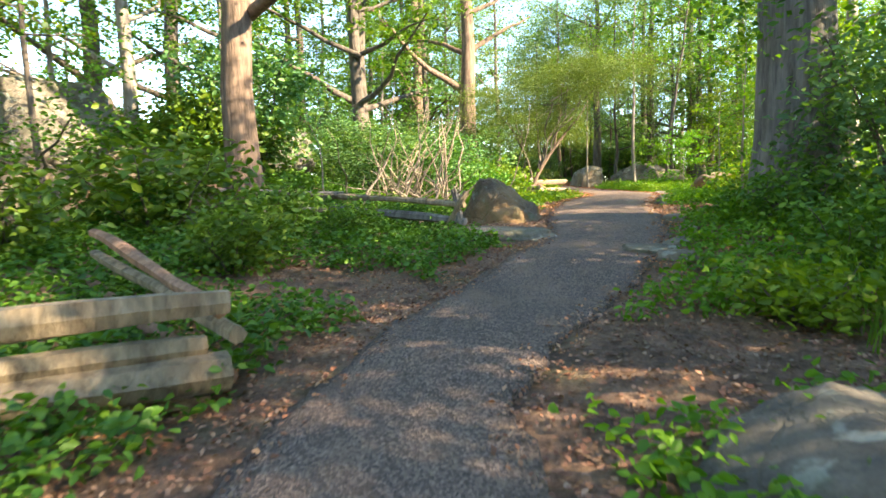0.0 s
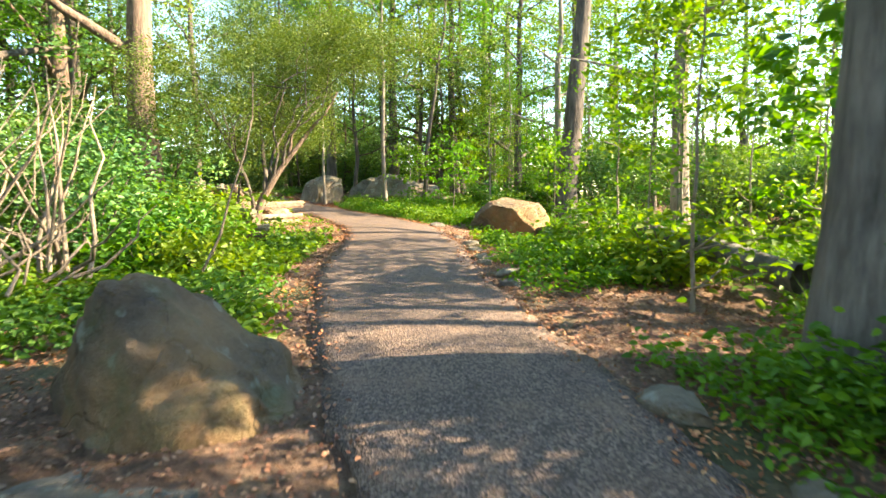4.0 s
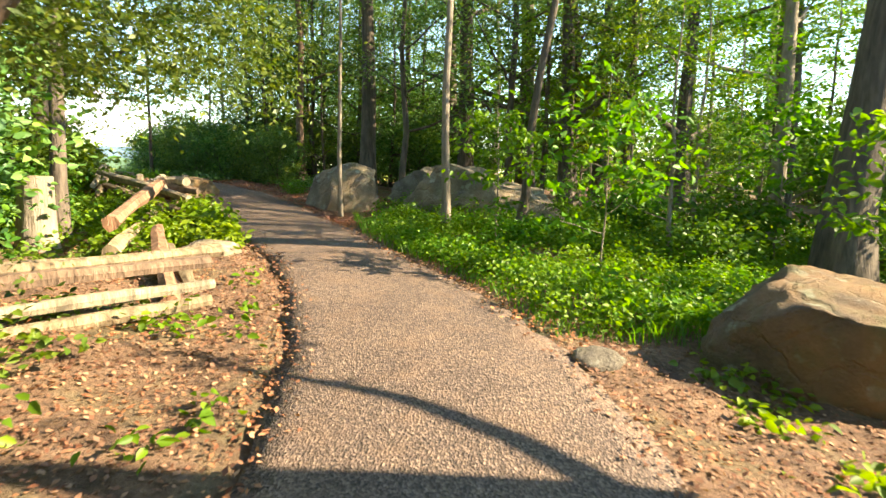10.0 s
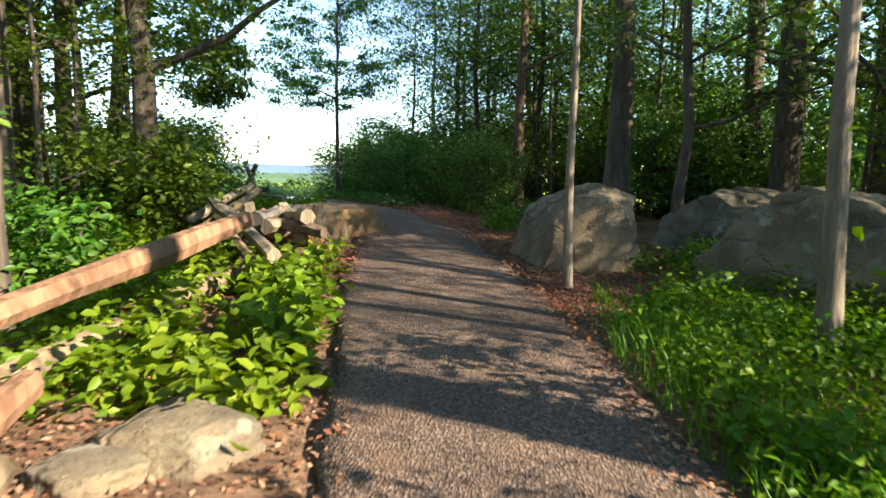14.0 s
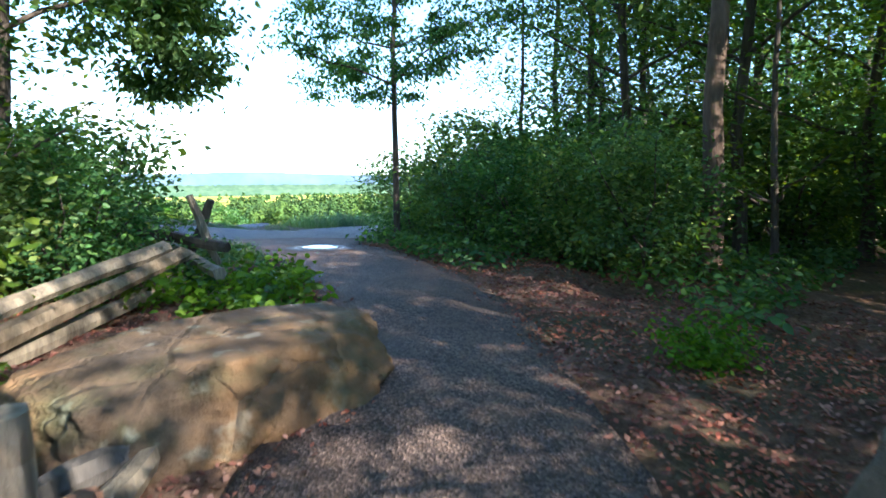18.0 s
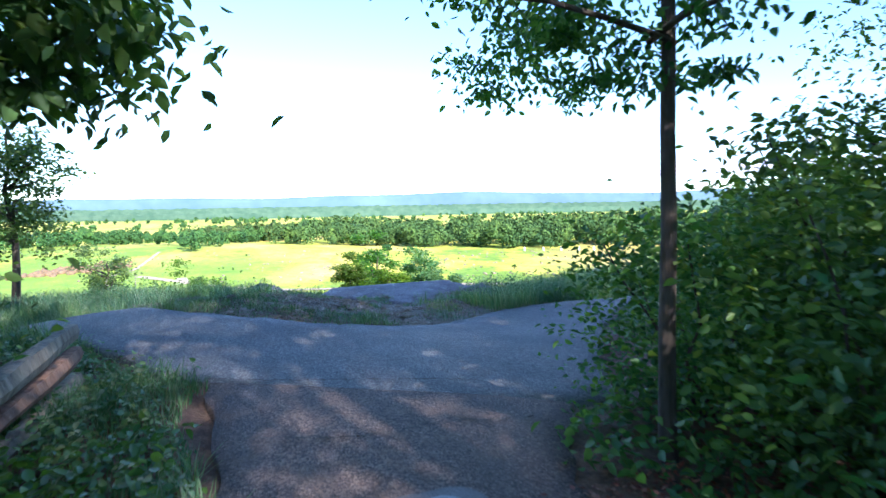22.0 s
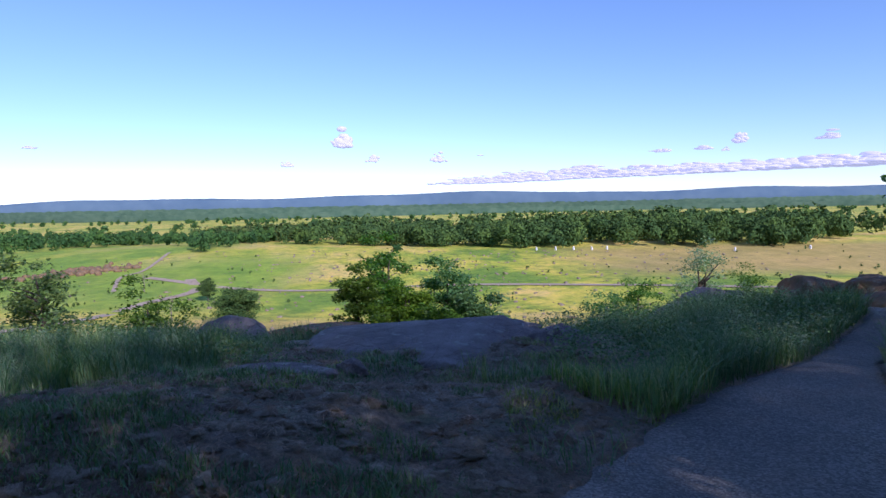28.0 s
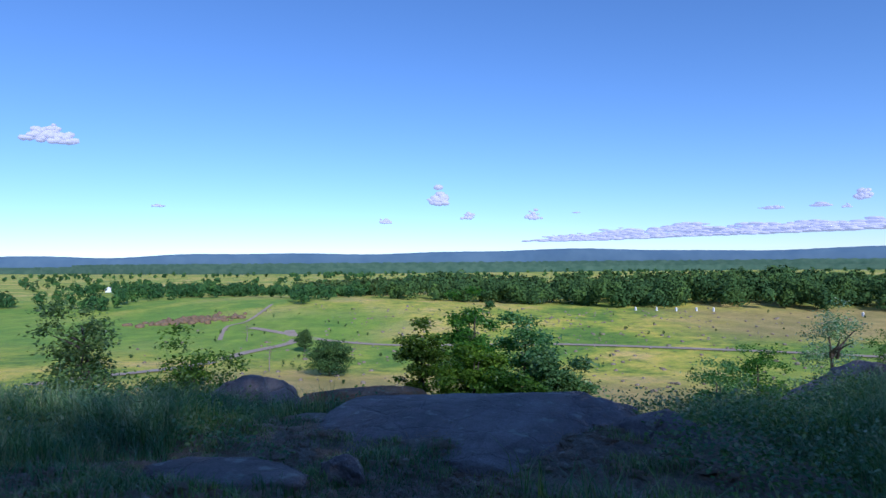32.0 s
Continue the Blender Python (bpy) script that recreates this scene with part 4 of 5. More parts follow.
scatter(9, (7.0, 15, -12, 1), (3, 4), 2.2, 2.2)
scatter(5, (6, 16, 17, 27), (3, 4), 2.2, 2.2)
scatter(9, (-6, 14, 27, 48), (0, 2, 6, 1), 2.5, 3.2)
scatter(6, (-4, 14, 27, 40), (3, 4, 3), 2.5, 2.6)
scatter(14, (-14, -3.2, 27.5, 44), (7, 7, 4), 2.4, 2.5)
scatter(16, (-20, -6.5, -14, 12), (0, 1, 2), 3.0, 3.2)
scatter(8, (-15, -5, -10, -4.5), (3, 4, 4), 2.2, 2.0)
scatter(8, (-16, -9, -4, 13), (3, 4, 4), 2.2, 2.0)
scatter(8, (-20, -10, 10, 19), (0, 4, 2), 3.0, 2.6)
scatter(7, (-2, 8, 23.5, 28), (3, 4), 1.8, 2.0)
# single trees; many in the second row are added, some unseen, to cast shade
for x, y, k, s in ((-10.8, 18.0, 4, .9), (-12.0, 16.2, 2, .8), (-14.2, 17.6, 0, .8), (-9.6, 16.8, 4, .8), (-9.4, 28.9, 7, .9), (-6.0, 28.6, 7, 1.0), (-8.0, 30.8, 7, 1.1), (-10.6, 29.8, 7, .8), (-4.4, 29.6, 7, 1.1), (-11.4, 28.2, 7, .62), (-4.6, 27.4, 4, 1.1), (-6.8, 26.9, 4, .9),
                   (22, 20.5, 2, 1.0), (17, -6.5, 0, 1.0), (12, -12, 2, 1.0), (2.6, 17.8, 3, .6), (1.2, 24.6, 0, .9), (0.2, 23.0, 4, 1.3), (8.5, -2.8, 0, .9), (10, -5.6, 0, 1.0), (9, 2.8, 6, 1.0), (14, 1.2, 0, .8), (6.2, 24.2, 6, 1.0), (9, 21.8, 6, 1.0), (3.4, 13.3, 8, .8), (1.9, 16.3, 3, .5), (-.7, 16.5, 8, .75), (.7, 14.7, 8, .8), (8.0, -2.6, 7, 1.0), (7.0, -1.0, 7, .9), (9.0, -4.4, 7, 1.0), (-3.4, 23.0, 7, 1.1), (.8, 22.4, 2, .8), (3.4, 21.6, 2, .75), (-.6, 22.9, 7, 1.25), (2.4, 23.0, 7, 1.2), (-9.0, 27.3, 7, 1.0), (-7.4, 27.7, 7, 1.1), (-10.3, 28.7, 7, 1.0), (-8.3, 29.2, 7, 1.2), (-2.6, 27.8, 2, .9), (2.4, 28.6, 2, 1.0), (-11.7, 19.4, 4, 1.0), (-13.6, 19.2, 4, .9)):
    stand(STOCK[k], x, y, rng.uniform(0, 360), s)
for x, y, k, s in ((3.8, 5.5, 9, .9), (4.5, 7.3, 9, 1.0), (2.8, 2.5, 5, .8), (3.0, 4.4, 5, .6), (7.8, 6.6, 5, 1.2), (3.4, 7.2, 5, .8), (5.2, 4.4, 8, 1.2), (6.2, 5.6, 5, 1.0), (7.4, 4.2, 5, 1.2), (.5, 17.4, 8, .4), (3.9, 17.6, 8, 1.0), (5.6, 18.4, 5, 1.1), (8.4, 16.6, 5, 1.2), (1.4, 22.2, 8, 1.2), (4.6, 21.6, 5, 1.2), (9.0, 14.0, 5, 1.2)):
    stand(STOCK[k], x, y, rng.uniform(0, 360), s)
for ob in STOCK:
    settle(ob, 15 + 3 * STOCK.index(ob), 27 + STOCK.index(ob))


def thicket(name, count, box, clear, label, h=(7, 13), leaves=720, size=.4, mat=LEAF_FOREST):
    x, y = rng.uniform(box[0], box[1], count), rng.uniform(box[2], box[3], count)
    k = off_path(x, y) > clear
    x, y = x[k], y[k]
    hh = rng.uniform(*h, len(x))
    c_ = rng.uniform(-1, 1, (len(x), leaves // 6, 3))
    c_ *= np.stack([hh * .3, hh * .3, hh * .5], -1)[:, None] * np.sqrt(np.clip(1.15 - np.abs(c_[..., 2:]), .1, 1))
    c_ += np.stack([x, y, land(x, y) + hh * .5], -1)[:, None]
    v, f = leaf_quads(clumps(c_.reshape(-1, 3), .55, 6), size)
    return tagged(new(name, mesh(name, v, f, mat)), label, "woods", kind="stuff")


thicket("woodland", 80, (40, 70, -45, 60), 4, "dense green woodland beyond the clearing", (10, 15))
thicket("woodland", 40, (0, 42, 46, 66), 4, "green woodland behind the boulders", (4, 8), mat=LEAF_LIGHT)
thicket("woodland", 50, (-12, 42, -48, -20), 4, "dense green woodland at the foot of the path", (9, 14))
thicket("woodland", 36, (-42, -22, -30, 12), 4, "green woodland falling away down the slope", (5, 10))
thicket("woodland", 26, (-30, -20, 8, 18), 6, "green scrub on the slope", (3, 6), mat=LEAF_DARK)
thicket("woodland", 14, (-13, 6, 40, 60), 4, "shaded woodland up the ridge", (5, 9), mat=LEAF_DARK)
# added out of view to keep the sun off the foot of the path
thicket("woodland", 13, (14, 27, -12, -1), 4, "dense thicket added out of view to shade the foot of the path", (8, 13), leaves=1100, size=.3)
thicket("woodland", 16, (-24, -12, 11, 17.5), 4, "shaded leafy scrub on the hillside", (5, 9), leaves=1500, size=.17, mat=LEAF_DARK)
thicket("woodland", 40, (12, 34, 8, 44), 6, "leafy saplings in the clearing", (2, 4.5), size=.2, mat=LEAF_LIGHT)


def bush(name, w, h, leaf, leaves, size, label, stems=6, spread=.22, category="bush", group="bushes in the undergrowth", wide=.55):
    ob = thing(name, 0, 0, 0, label, category, group)
    tips = []
    for k in range(stems):
        a = k * 2 * np.pi / stems + rng.uniform(-.4, .4)
        e = np.array([math.cos(a) * w * .75, math.sin(a) * w * .75, h * rng.uniform(.6, .95)])
        q = crooked((0, 0, -.05), e, 6, .05 * w)
        v, f = tube(q, np.linspace(.014, .004, 6) * (1 + h * .3), 5)
        part("stem", mesh("stem", v, f, BARK, True), ob)
        tips += list(q[2:])
    n = max(18, int(40 * w * h))
    d = rng.normal(0, 1, (n, 3))
    d /= np.linalg.norm(d, axis=1, keepdims=True)
    d *= rng.uniform(.25, 1, n)[:, None] ** .5 * np.array([w, w, h * .52])
    d[:, 2] = np.maximum(d[:, 2] + h * .5, .06)
    c_ = np.vstack([d, np.array(tips)])
    v, f = leaf_quads(clumps(c_, spread, max(3, leaves // len(c_))), size, wide=wide, fine=True)
    v[:, 2] = np.maximum(v[:, 2], .01)
    part("leaves", mesh("leaves", v, f, leaf), ob)
    return ob


BUSH = [bush("bush", .9, 1.2, LEAF_HERB, 1500, .13, "leafy green bush in the undergrowth"), bush("bush", 1.1, 1.7, LEAF_DARK, 5200, .075, "dense dark green bush at the path edge"),
        bush("bush", .7, .8, LEAF_LIGHT, 1000, .12, "low bright green bush in sunlight"), bush("bush", 1.3, 2.2, LEAF_DARK, 5600, .09, "tall leafy shrub in the woods")]


def shrub(k, x, y, grow=1.0):
    copy_thing(BUSH[k], pose(x, y, height(x, y), 0, 0, rng.uniform(0, 360)) @ Matrix.Diagonal((grow, grow, grow * rng.uniform(.85, 1.15), 1)))


for x, y, k, s in ((-9.6, 25.6, 1, 1.0), (-10.9, 26.2, 1, 1.0), (-8.6, 25.7, 1, .9), (-7.8, 25.3, 1, .9), (-12.6, 26.5, 1, .9), (-11.8, 27.6, 3, 1.0), (-10.2, 27.6, 3, 1.1), (-8.6, 27.8, 3, 1.1), (-13.2, 28.2, 1, .9),
                 (-14.5, 29.6, 1, .8), (-9.2, 30.4, 3, 1.2), (-7.2, 29.8, 3, 1.2), (-5.4, 28.9, 3, 1.1), (-10.8, 31.4, 3, 1.3), (-3.6, 30.2, 3, 1.2), (-12.5, 30.5, 3, 1.1), (-17.2, 35.6, 3, 1.35), (-18.2, 37.2, 3, 1.4), (-16.0, 33.5, 1, 1.1), (-12.4, 20.9, 1, .95), (-13.6, 20.6, 3, .9), (-11.2, 20.4, 1, .8), (-9.8, 18.6, 0, 1.0), (-15.4, 20.8, 1, .8), (-18.6, 19.4, 3, .9),
                 (-10.9, 19.2, 3, .8), (-8.4, 16.2, 0, .8), (-7.4, 15.2, 0, .6), (-2.4, -5.0, 0, .7), (-3.4, -3.2, 0, .7), (-2.6, -2.4, 0, .5), (-3.4, 4.4, 2, .8), (-4.6, 5.2, 3, .9), (-2.9, 5.4, 2, .8), (-3.3, 6.2, 0, .8), (-3.9, 6.9, 2, 1.1), (-4.9, 6.6, 0, .9), (-2.5, 4.2, 2, .7), (-3.2, 4.8, 0, .7), (-5.2, 8.2, 0, .9), (-5.8, 10.6, 2, 1.0), (-6.4, 12.2, 0, .9), (-4.4, -6.6, 0, 1.0), (-5.6, -4.0, 0, .8),
                 (3.5, -1.0, 0, .75), (2.85, .1, 2, .7), (3.9, -3.2, 0, .7), (3.3, -4.9, 2, .75), (3.2, 3.9, 2, 1.0), (2.7, 6.2, 2, .9), (4.0, 7.2, 2, .8), (2.5, 4.6, 2, .6), (3.6, 5.4, 2, .8), (5.2, 3.5, 2, 1.0), (4.6, 12.8, 0, .9), (5.4, 14.6, 2, 1.0), (2.2, 15.8, 0, .7), (.9, 17.0, 2, .7),
                 (3.3, 17.8, 0, .9), (-.4, 16.4, 2, .6), (1.8, 19.0, 0, .8), (-1.2, 19.2, 2, .6), (-6.2, 22.6, 2, .4), (-30.5, 25.4, 3, 1.1), (-28.2, 23.6, 1, .9)):
    shrub(k, x, y, s)
for count, box, clear in ((34, (5, 22, 14, 40), 3), (16, (10, 24, -4, 14), 3), (30, (-18, -5, -9, 15), 2.6), (16, (4, 20, -12, 0), 2.6), (14, (-8, 6, 27, 44), 3)):
    for _ in range(count):
        x, y = rng.uniform(box[0], box[1]), rng.uniform(box[2], box[3])
        if off_path([x], [y])[0] > clear:
            shrub(3 if rng.uniform() < .6 else 0, x, y, rng.uniform(.9, 1.5))
for i, ob in enumerate(BUSH):
    settle(ob, 11 + 2 * i, 20 - 3 * i)

# ---- undergrowth, litter and grass ----


def sown(count, box, keep):
    x, y = rng.uniform(box[0], box[1], count), rng.uniform(box[2], box[3], count)
    k = keep(x, y)
    return x[k], y[k]


def patchy(x, y, scale=1.0, cut=0.0):
    return np.sin(x * 1.3 * scale + 2 * np.sin(y * .7 * scale)) + np.sin(y * 1.7 * scale + 1.5 * np.sin(x * .9 * scale)) > cut


def stuff(name, v, f, mat, label, category):
    return tagged(new(name, mesh(name, v, f, mat)), label, category, kind="stuff")


def herbs(name, box, count, keep, mat, label, tall=.32, size=.085, per=9):
    """Small leafy plants: leaves set round short stems."""
    x, y = sown(count, box, keep)
    z = land(x, y)
    h = rng.uniform(.35, 1.0, len(x)) * tall
    o = rng.normal(0, 1, (len(x), per, 3)) * np.array([.09, .09, 0])
    o[..., 2] = rng.uniform(.15, 1.0, (len(x), per)) * h[:, None]
    v, f = leaf_quads((np.stack([x, y, z], -1)[:, None] + o).reshape(-1, 3), size, up=.7, wide=.62, fine=True)
    return stuff(name, v, f, mat, label, "undergrowth")


off = off_path
herbs("undergrowth", (-8, .5, -10, 7.5), 9500, lambda x, y: (off(x, y) > .45) & patchy(x, y, .8, -.9), LEAF_HERB, "low leafy green undergrowth beside the path", size=.075, per=10)
herbs("undergrowth", (1, 8, -9, 9), 6500, lambda x, y: (off(x, y) > .3) & (x > 1.2) & patchy(x, y, .9, -.7), LEAF_LIGHT, "bright leafy undergrowth in sunlight", size=.07, per=11)
herbs("undergrowth", (-3, 8, 12.2, 22), 5600, lambda x, y: (off(x, y) > .25) & (x > -y * .35 + 4.2 - 1.2) & patchy(x, y, .9, -1.2), LEAF_LIGHT, "green fern-like undergrowth along the path", tall=.42, size=.06, per=16)
herbs("undergrowth", (-3, 8, 12.2, 22), 4200, lambda x, y: (off(x, y) > .3) & (x > -y * .35 + 4.2 - 1.2) & patchy(x, y, 1.1, -.4), LEAF_LIGHT, "bright leafy undergrowth along the path", tall=.4, size=.07, per=12)
herbs("undergrowth", (-15, -2, 6, 22), 3600, lambda x, y: (off(x, y) > 1.3) & patchy(x, y, 1.1, -.2), LEAF_HERB, "leafy undergrowth beyond the fence")
herbs("undergrowth", (-14, -6, 21, 30), 2200, lambda x, y: (off(x, y) > np.where(x > -9, 1.5, .1)), LEAF_DARK, "shaded undergrowth at the wood's edge")
herbs("undergrowth", (-6.8, -4.2, 14.8, 18.6), 520, lambda x, y: (off(x, y) > .12) & (off(x, y) < 1.2) & patchy(x, y, 1.3, -.6), LEAF_LIGHT, "bright sunlit plants beside the fence", tall=.5, size=.11)
herbs("undergrowth", (-6.0, -4.6, 15.7, 17.1), 240, lambda x, y: (off(x, y) > .08) & (off(x, y) < .6), LEAF_LIGHT, "tall bright sunlit plants at the fence foot", tall=.55, size=.12)
herbs("undergrowth", (-10, -5, 14.5, 18.6), 900, lambda x, y: (off(x, y) > 1.1) & patchy(x, y, 1.0, -.8), LEAF_LIGHT, "sunlit plants beyond the fence", tall=.4, size=.09)
herbs("undergrowth", (-10.5, -8.2, 20.6, 22), 160, lambda x, y: (off(x, y) > .1), LEAF_LIGHT, "sunlit plants by the fence corner", tall=.4)
herbs("undergrowth", (-5, -1, 1.5, 9.5), 2300, lambda x, y: (off(x, y) > .35) & patchy(x, y, 1.2, -.3), LEAF_LIGHT, "lush sunlit plants between path and fence", tall=.3)
herbs("undergrowth", (-4, .0, 6, 14), 420, lambda x, y: (off(x, y) > .3) & patchy(x, y, 1.6, .5), LEAF_LIGHT, "scattered green seedlings in leaf litter", tall=.16)
herbs("undergrowth", (1, 3.5, 5, 13), 520, lambda x, y: (off(x, y) > .25) & patchy(x, y, 1.6, .0), LEAF_LIGHT, "scattered green plants in leaf litter", tall=.16)

x, y = sown(170000, (-7, 5, -11, 20), lambda x, y: (off(x, y) > -.12 * (rng.uniform(0, 1, len(x)) ** 2) * 2.2) & (off(x, y) < 2.6))
v, f = leaf_quads(np.stack([x, y, np.maximum(land(x, y), np.where(off(x, y) < 0.05, ground(x, y) + .012, -9)) + .012], -1), .042, up=2.0, wide=.6, hang=0)
stuff("leaf_litter", v, f, LITTER, "brown dead leaves strewn over the woodland floor", "leaf litter")
x, y = sown(60000, (-12, -2.5, 18, 27), lambda x, y: (off(x, y) > -.3 * rng.uniform(0, 1, len(x)) ** 3) & (off(x, y) < 3))
v, f = leaf_quads(np.stack([x, y, np.maximum(land(x, y), np.where(off(x, y) < 0.05, ground(x, y) + .012, -9)) + .012], -1), .042, up=2.0, wide=.6, hang=0)
stuff("leaf_litter", v, f, LITTER, "reddish dead leaves on shaded bare earth", "leaf litter")


def grass(name, box, count, keep, label, tall=.45, wide=.005, mat=LEAF_GRASS):
    x, y = sown(count, box, keep)
    z = land(x, y) - .02
    n = len(x)
    h = tall * rng.uniform(.3, 1.1, n) * (.75 + .35 * np.sin(x * 2.3 + 1.7 * np.sin(y * 1.9)))
    a = rng.uniform(0, 2 * np.pi, n)
    lean = rng.uniform(.2, 1.0, n) * h
    s = np.stack([-np.sin(a), np.cos(a), np.zeros(n)], -1) * wide
    b = np.stack([x, y, z], -1)
    m1 = b + np.stack([np.cos(a) * lean * .3, np.sin(a) * lean * .3, h * .6], -1)
    tp = b + np.stack([np.cos(a) * lean, np.sin(a) * lean, h], -1)
    v = np.stack([b - s, b + s, m1 + s * .8, m1 - s * .8, tp + s * .1, tp - s * .1], 1).reshape(-1, 3)
    k = np.arange(n)[:, None] * 6
    f = np.concatenate([k + np.array([[0, 1, 2, 3]]), k + np.array([[3, 2, 4, 5]])])
    return stuff(name, v, f, mat, label, "grass")


def brow(x, y):
    return (x + 18) * VIEW[0] + (y - 27) * VIEW[1]


def side(x, y):
    return (x + 18) * VIEW[1] - (y - 27) * VIEW[0]


def clear_slab(x, y):
    return (side(x, y) + 1.2) ** 2 / 6.0 + (brow(x, y) - 5.0) ** 2 / 3.6 > 1


grass("grass", (-29, -18.2, 17, 29), 110000, lambda x, y: clear_slab(x, y) & (off(x, y) > .12) & (brow(x, y) > np.minimum(3.3 + 1.1 * (side(x, y) + 2.7), 3.6)) & (brow(x, y) < 10) & (side(x, y) < -1.2) & patchy(x, y, .7, -1.6), "long shaded grass on the brow", .46, .005)
grass("grass", (-24, -17, 21, 30), 9000, lambda x, y: (off(x, y) > .1) & (brow(x, y) < 6) & patchy(x, y, 1.4, .1), "thin trodden grass on bare earth", .07)
grass("grass", (-24, -17, 21, 30), 90000, lambda x, y: (off(x, y) > .05) & (brow(x, y) < 6) & (side(x, y) < -1.6 + .8 * np.sin(x * 2.1 + y)) & patchy(x, y, 1.9, -1.1), "short matted grass on the brow", .1)
grass("grass", (-24, -17, 21, 30), 90000, lambda x, y: (off(x, y) > .1) & (brow(x, y) < 6) & (np.sin(x * 5.1 + 2 * np.sin(y * 3.7)) + np.sin(y * 4.6 + 1.3 * x) > .35 + .35 * np.sin(x * .9 + y * .7)), "tufts of short grass on bare earth", .11)
herbs("undergrowth", (-27, -17.8, 19, 29), 2600, lambda x, y: clear_slab(x, y) & (off(x, y) > .3) & (brow(x, y) > 3.2) & (side(x, y) < -1.5), LEAF_GRASS, "leafy weeds among the long grass", tall=.4, size=.05, per=12)
herbs("undergrowth", (-26, -18, 29.5, 36), 2600, lambda x, y: clear_slab(x, y) & (off(x, y) > .15) & (brow(x, y) < 9) & (x > -24.5), LEAF_GRASS, "flowering weeds beside the brow path", tall=.55, size=.045, per=14)
grass("grass", (-26, -17.6, 28.2, 36.5), 70000, lambda x, y: clear_slab(x, y) & (off(x, y) > .08) & ((x + 21.6) ** 2 / 6 + (y - 29.6) ** 2 / 2 > 1) & (brow(x, y) < 10) & (x > -24.5 + (y < 31.5) * 3.6), "long shaded grass beside the brow path", .5)
grass("grass", (-19, -13, 27, 36), 9000, lambda x, y: (off(x, y) > .1) & (brow(x, y) < 0), "long grass at the wood's edge", .55)
grass("grass", (-19.5, -11.5, 19.5, 23.4), 26000, lambda x, y: (off(x, y) > .0) & (off(x, y) < 2.2), "shaded grass below the fence", .26)
herbs("undergrowth", (-17.5, -12.5, 20.8, 23.2), 700, lambda x, y: (off(x, y) > .15), LEAF_GRASS, "leafy weeds in shaded grass", tall=.3, size=.06)
grass("grass", (-19.5, -17, 22, 31), 3500, lambda x, y: (off(x, y) > .0) & (off(x, y) < .4), "short grass fringing the path", .1)
grass("grass", (3.6, 13, -7, 8), 26000, lambda x, y: (off(x, y) > 1.2) & patchy(x, y, .8, -1.0), "bright sunlit grass in the clearing", .5, .007, mat=LEAF_LIGHT)
grass("grass", (-4, 4, 12, 19), 26000, lambda x, y: (off(x, y) > .1) & (off(x, y) < 1.8) & (x > -y * .35 + 3), "bright grass along the path edge", .3, mat=LEAF_LIGHT)

x, y = sown(24000, (-24, -17, 22, 30), lambda x, y: (off(x, y) > .05) & (brow(x, y) < 5.5))
v, f = leaf_quads(np.stack([x, y, land(x, y) + .015], -1), .11, up=2.5, wide=.07, hang=0)
stuff("dry_straw", v, f, TWIG, "dry pale straw trodden into bare earth", "straw")
# trodden clods on the bare patch
x, y = sown(5200, (-24, -17, 22.5, 30), lambda x, y: (off(x, y) > .2) & (brow(x, y) < 5.5))
pts = np.stack([x, y, land(x, y)], -1)
s = .012 + .07 * rng.uniform(0, 1, len(x)) ** 3
base = np.array([[-1, -1, 0], [1, -1, 0], [1, 1, 0], [-1, 1, 0], [-.5, -.6, 1], [.6, -.5, 1], [.5, .6, 1], [-.6, .5, 1]])
v = pts[:, None] + (base[None] + rng.normal(0, .25, (len(x), 8, 3))) * s[:, None, None] * np.array([1, 1, .35])
k = np.arange(len(x))[:, None] * 8
f = np.concatenate([k + np.array([q]) for q in ([4, 5, 6, 7], [0, 1, 5, 4], [1, 2, 6, 5], [2, 3, 7, 6], [3, 0, 4, 7])])
me = mesh("clods", v.reshape(-1, 3), f, ROCK_PALE)
tagged(new("clods", me), "small stones and clods on trodden earth", "stones", kind="stuff")

# puddle with its pale silt rim
ob = thing("puddle", -11.92, 23.83, float(ground(-11.92, 23.83)) + .034, "shallow puddle mirroring the sky with pale rim", "puddle")
ang = np.linspace(0, 2 * np.pi, 40, endpoint=False)
for name, a, b, z, mat in (("damp_edge", .46, .42, .003, DAMP), ("silt_rim", .36, .31, .006, SILT), ("wet_band", .33, .28, .009, DAMP), ("water", .27, .22, .012, WATER)):
    w = 1 + .1 * np.sin(ang * 3 + 1) + .05 * np.sin(ang * 7 + a * 9)
    p = np.stack([np.cos(ang) * a * w, np.sin(ang) * b * w, np.full(40, z)], -1)
    p[:, 2] += ground(p[:, 0] - 11.92, p[:, 1] + 23.83) - float(ground(-11.92, 23.83))
    part(name, mesh(name, np.vstack([p, [[0, 0, z]]]), [[i, (i + 1) % 40, 40] for i in range(40)], mat), ob)

# ---- the valley ----


def on_view(u, v):
    """A place u metres down the view and v to its right."""
    return -18 + u * VIEW[0] + v * VIEW[1], 27 + u * VIEW[1] - v * VIEW[0]


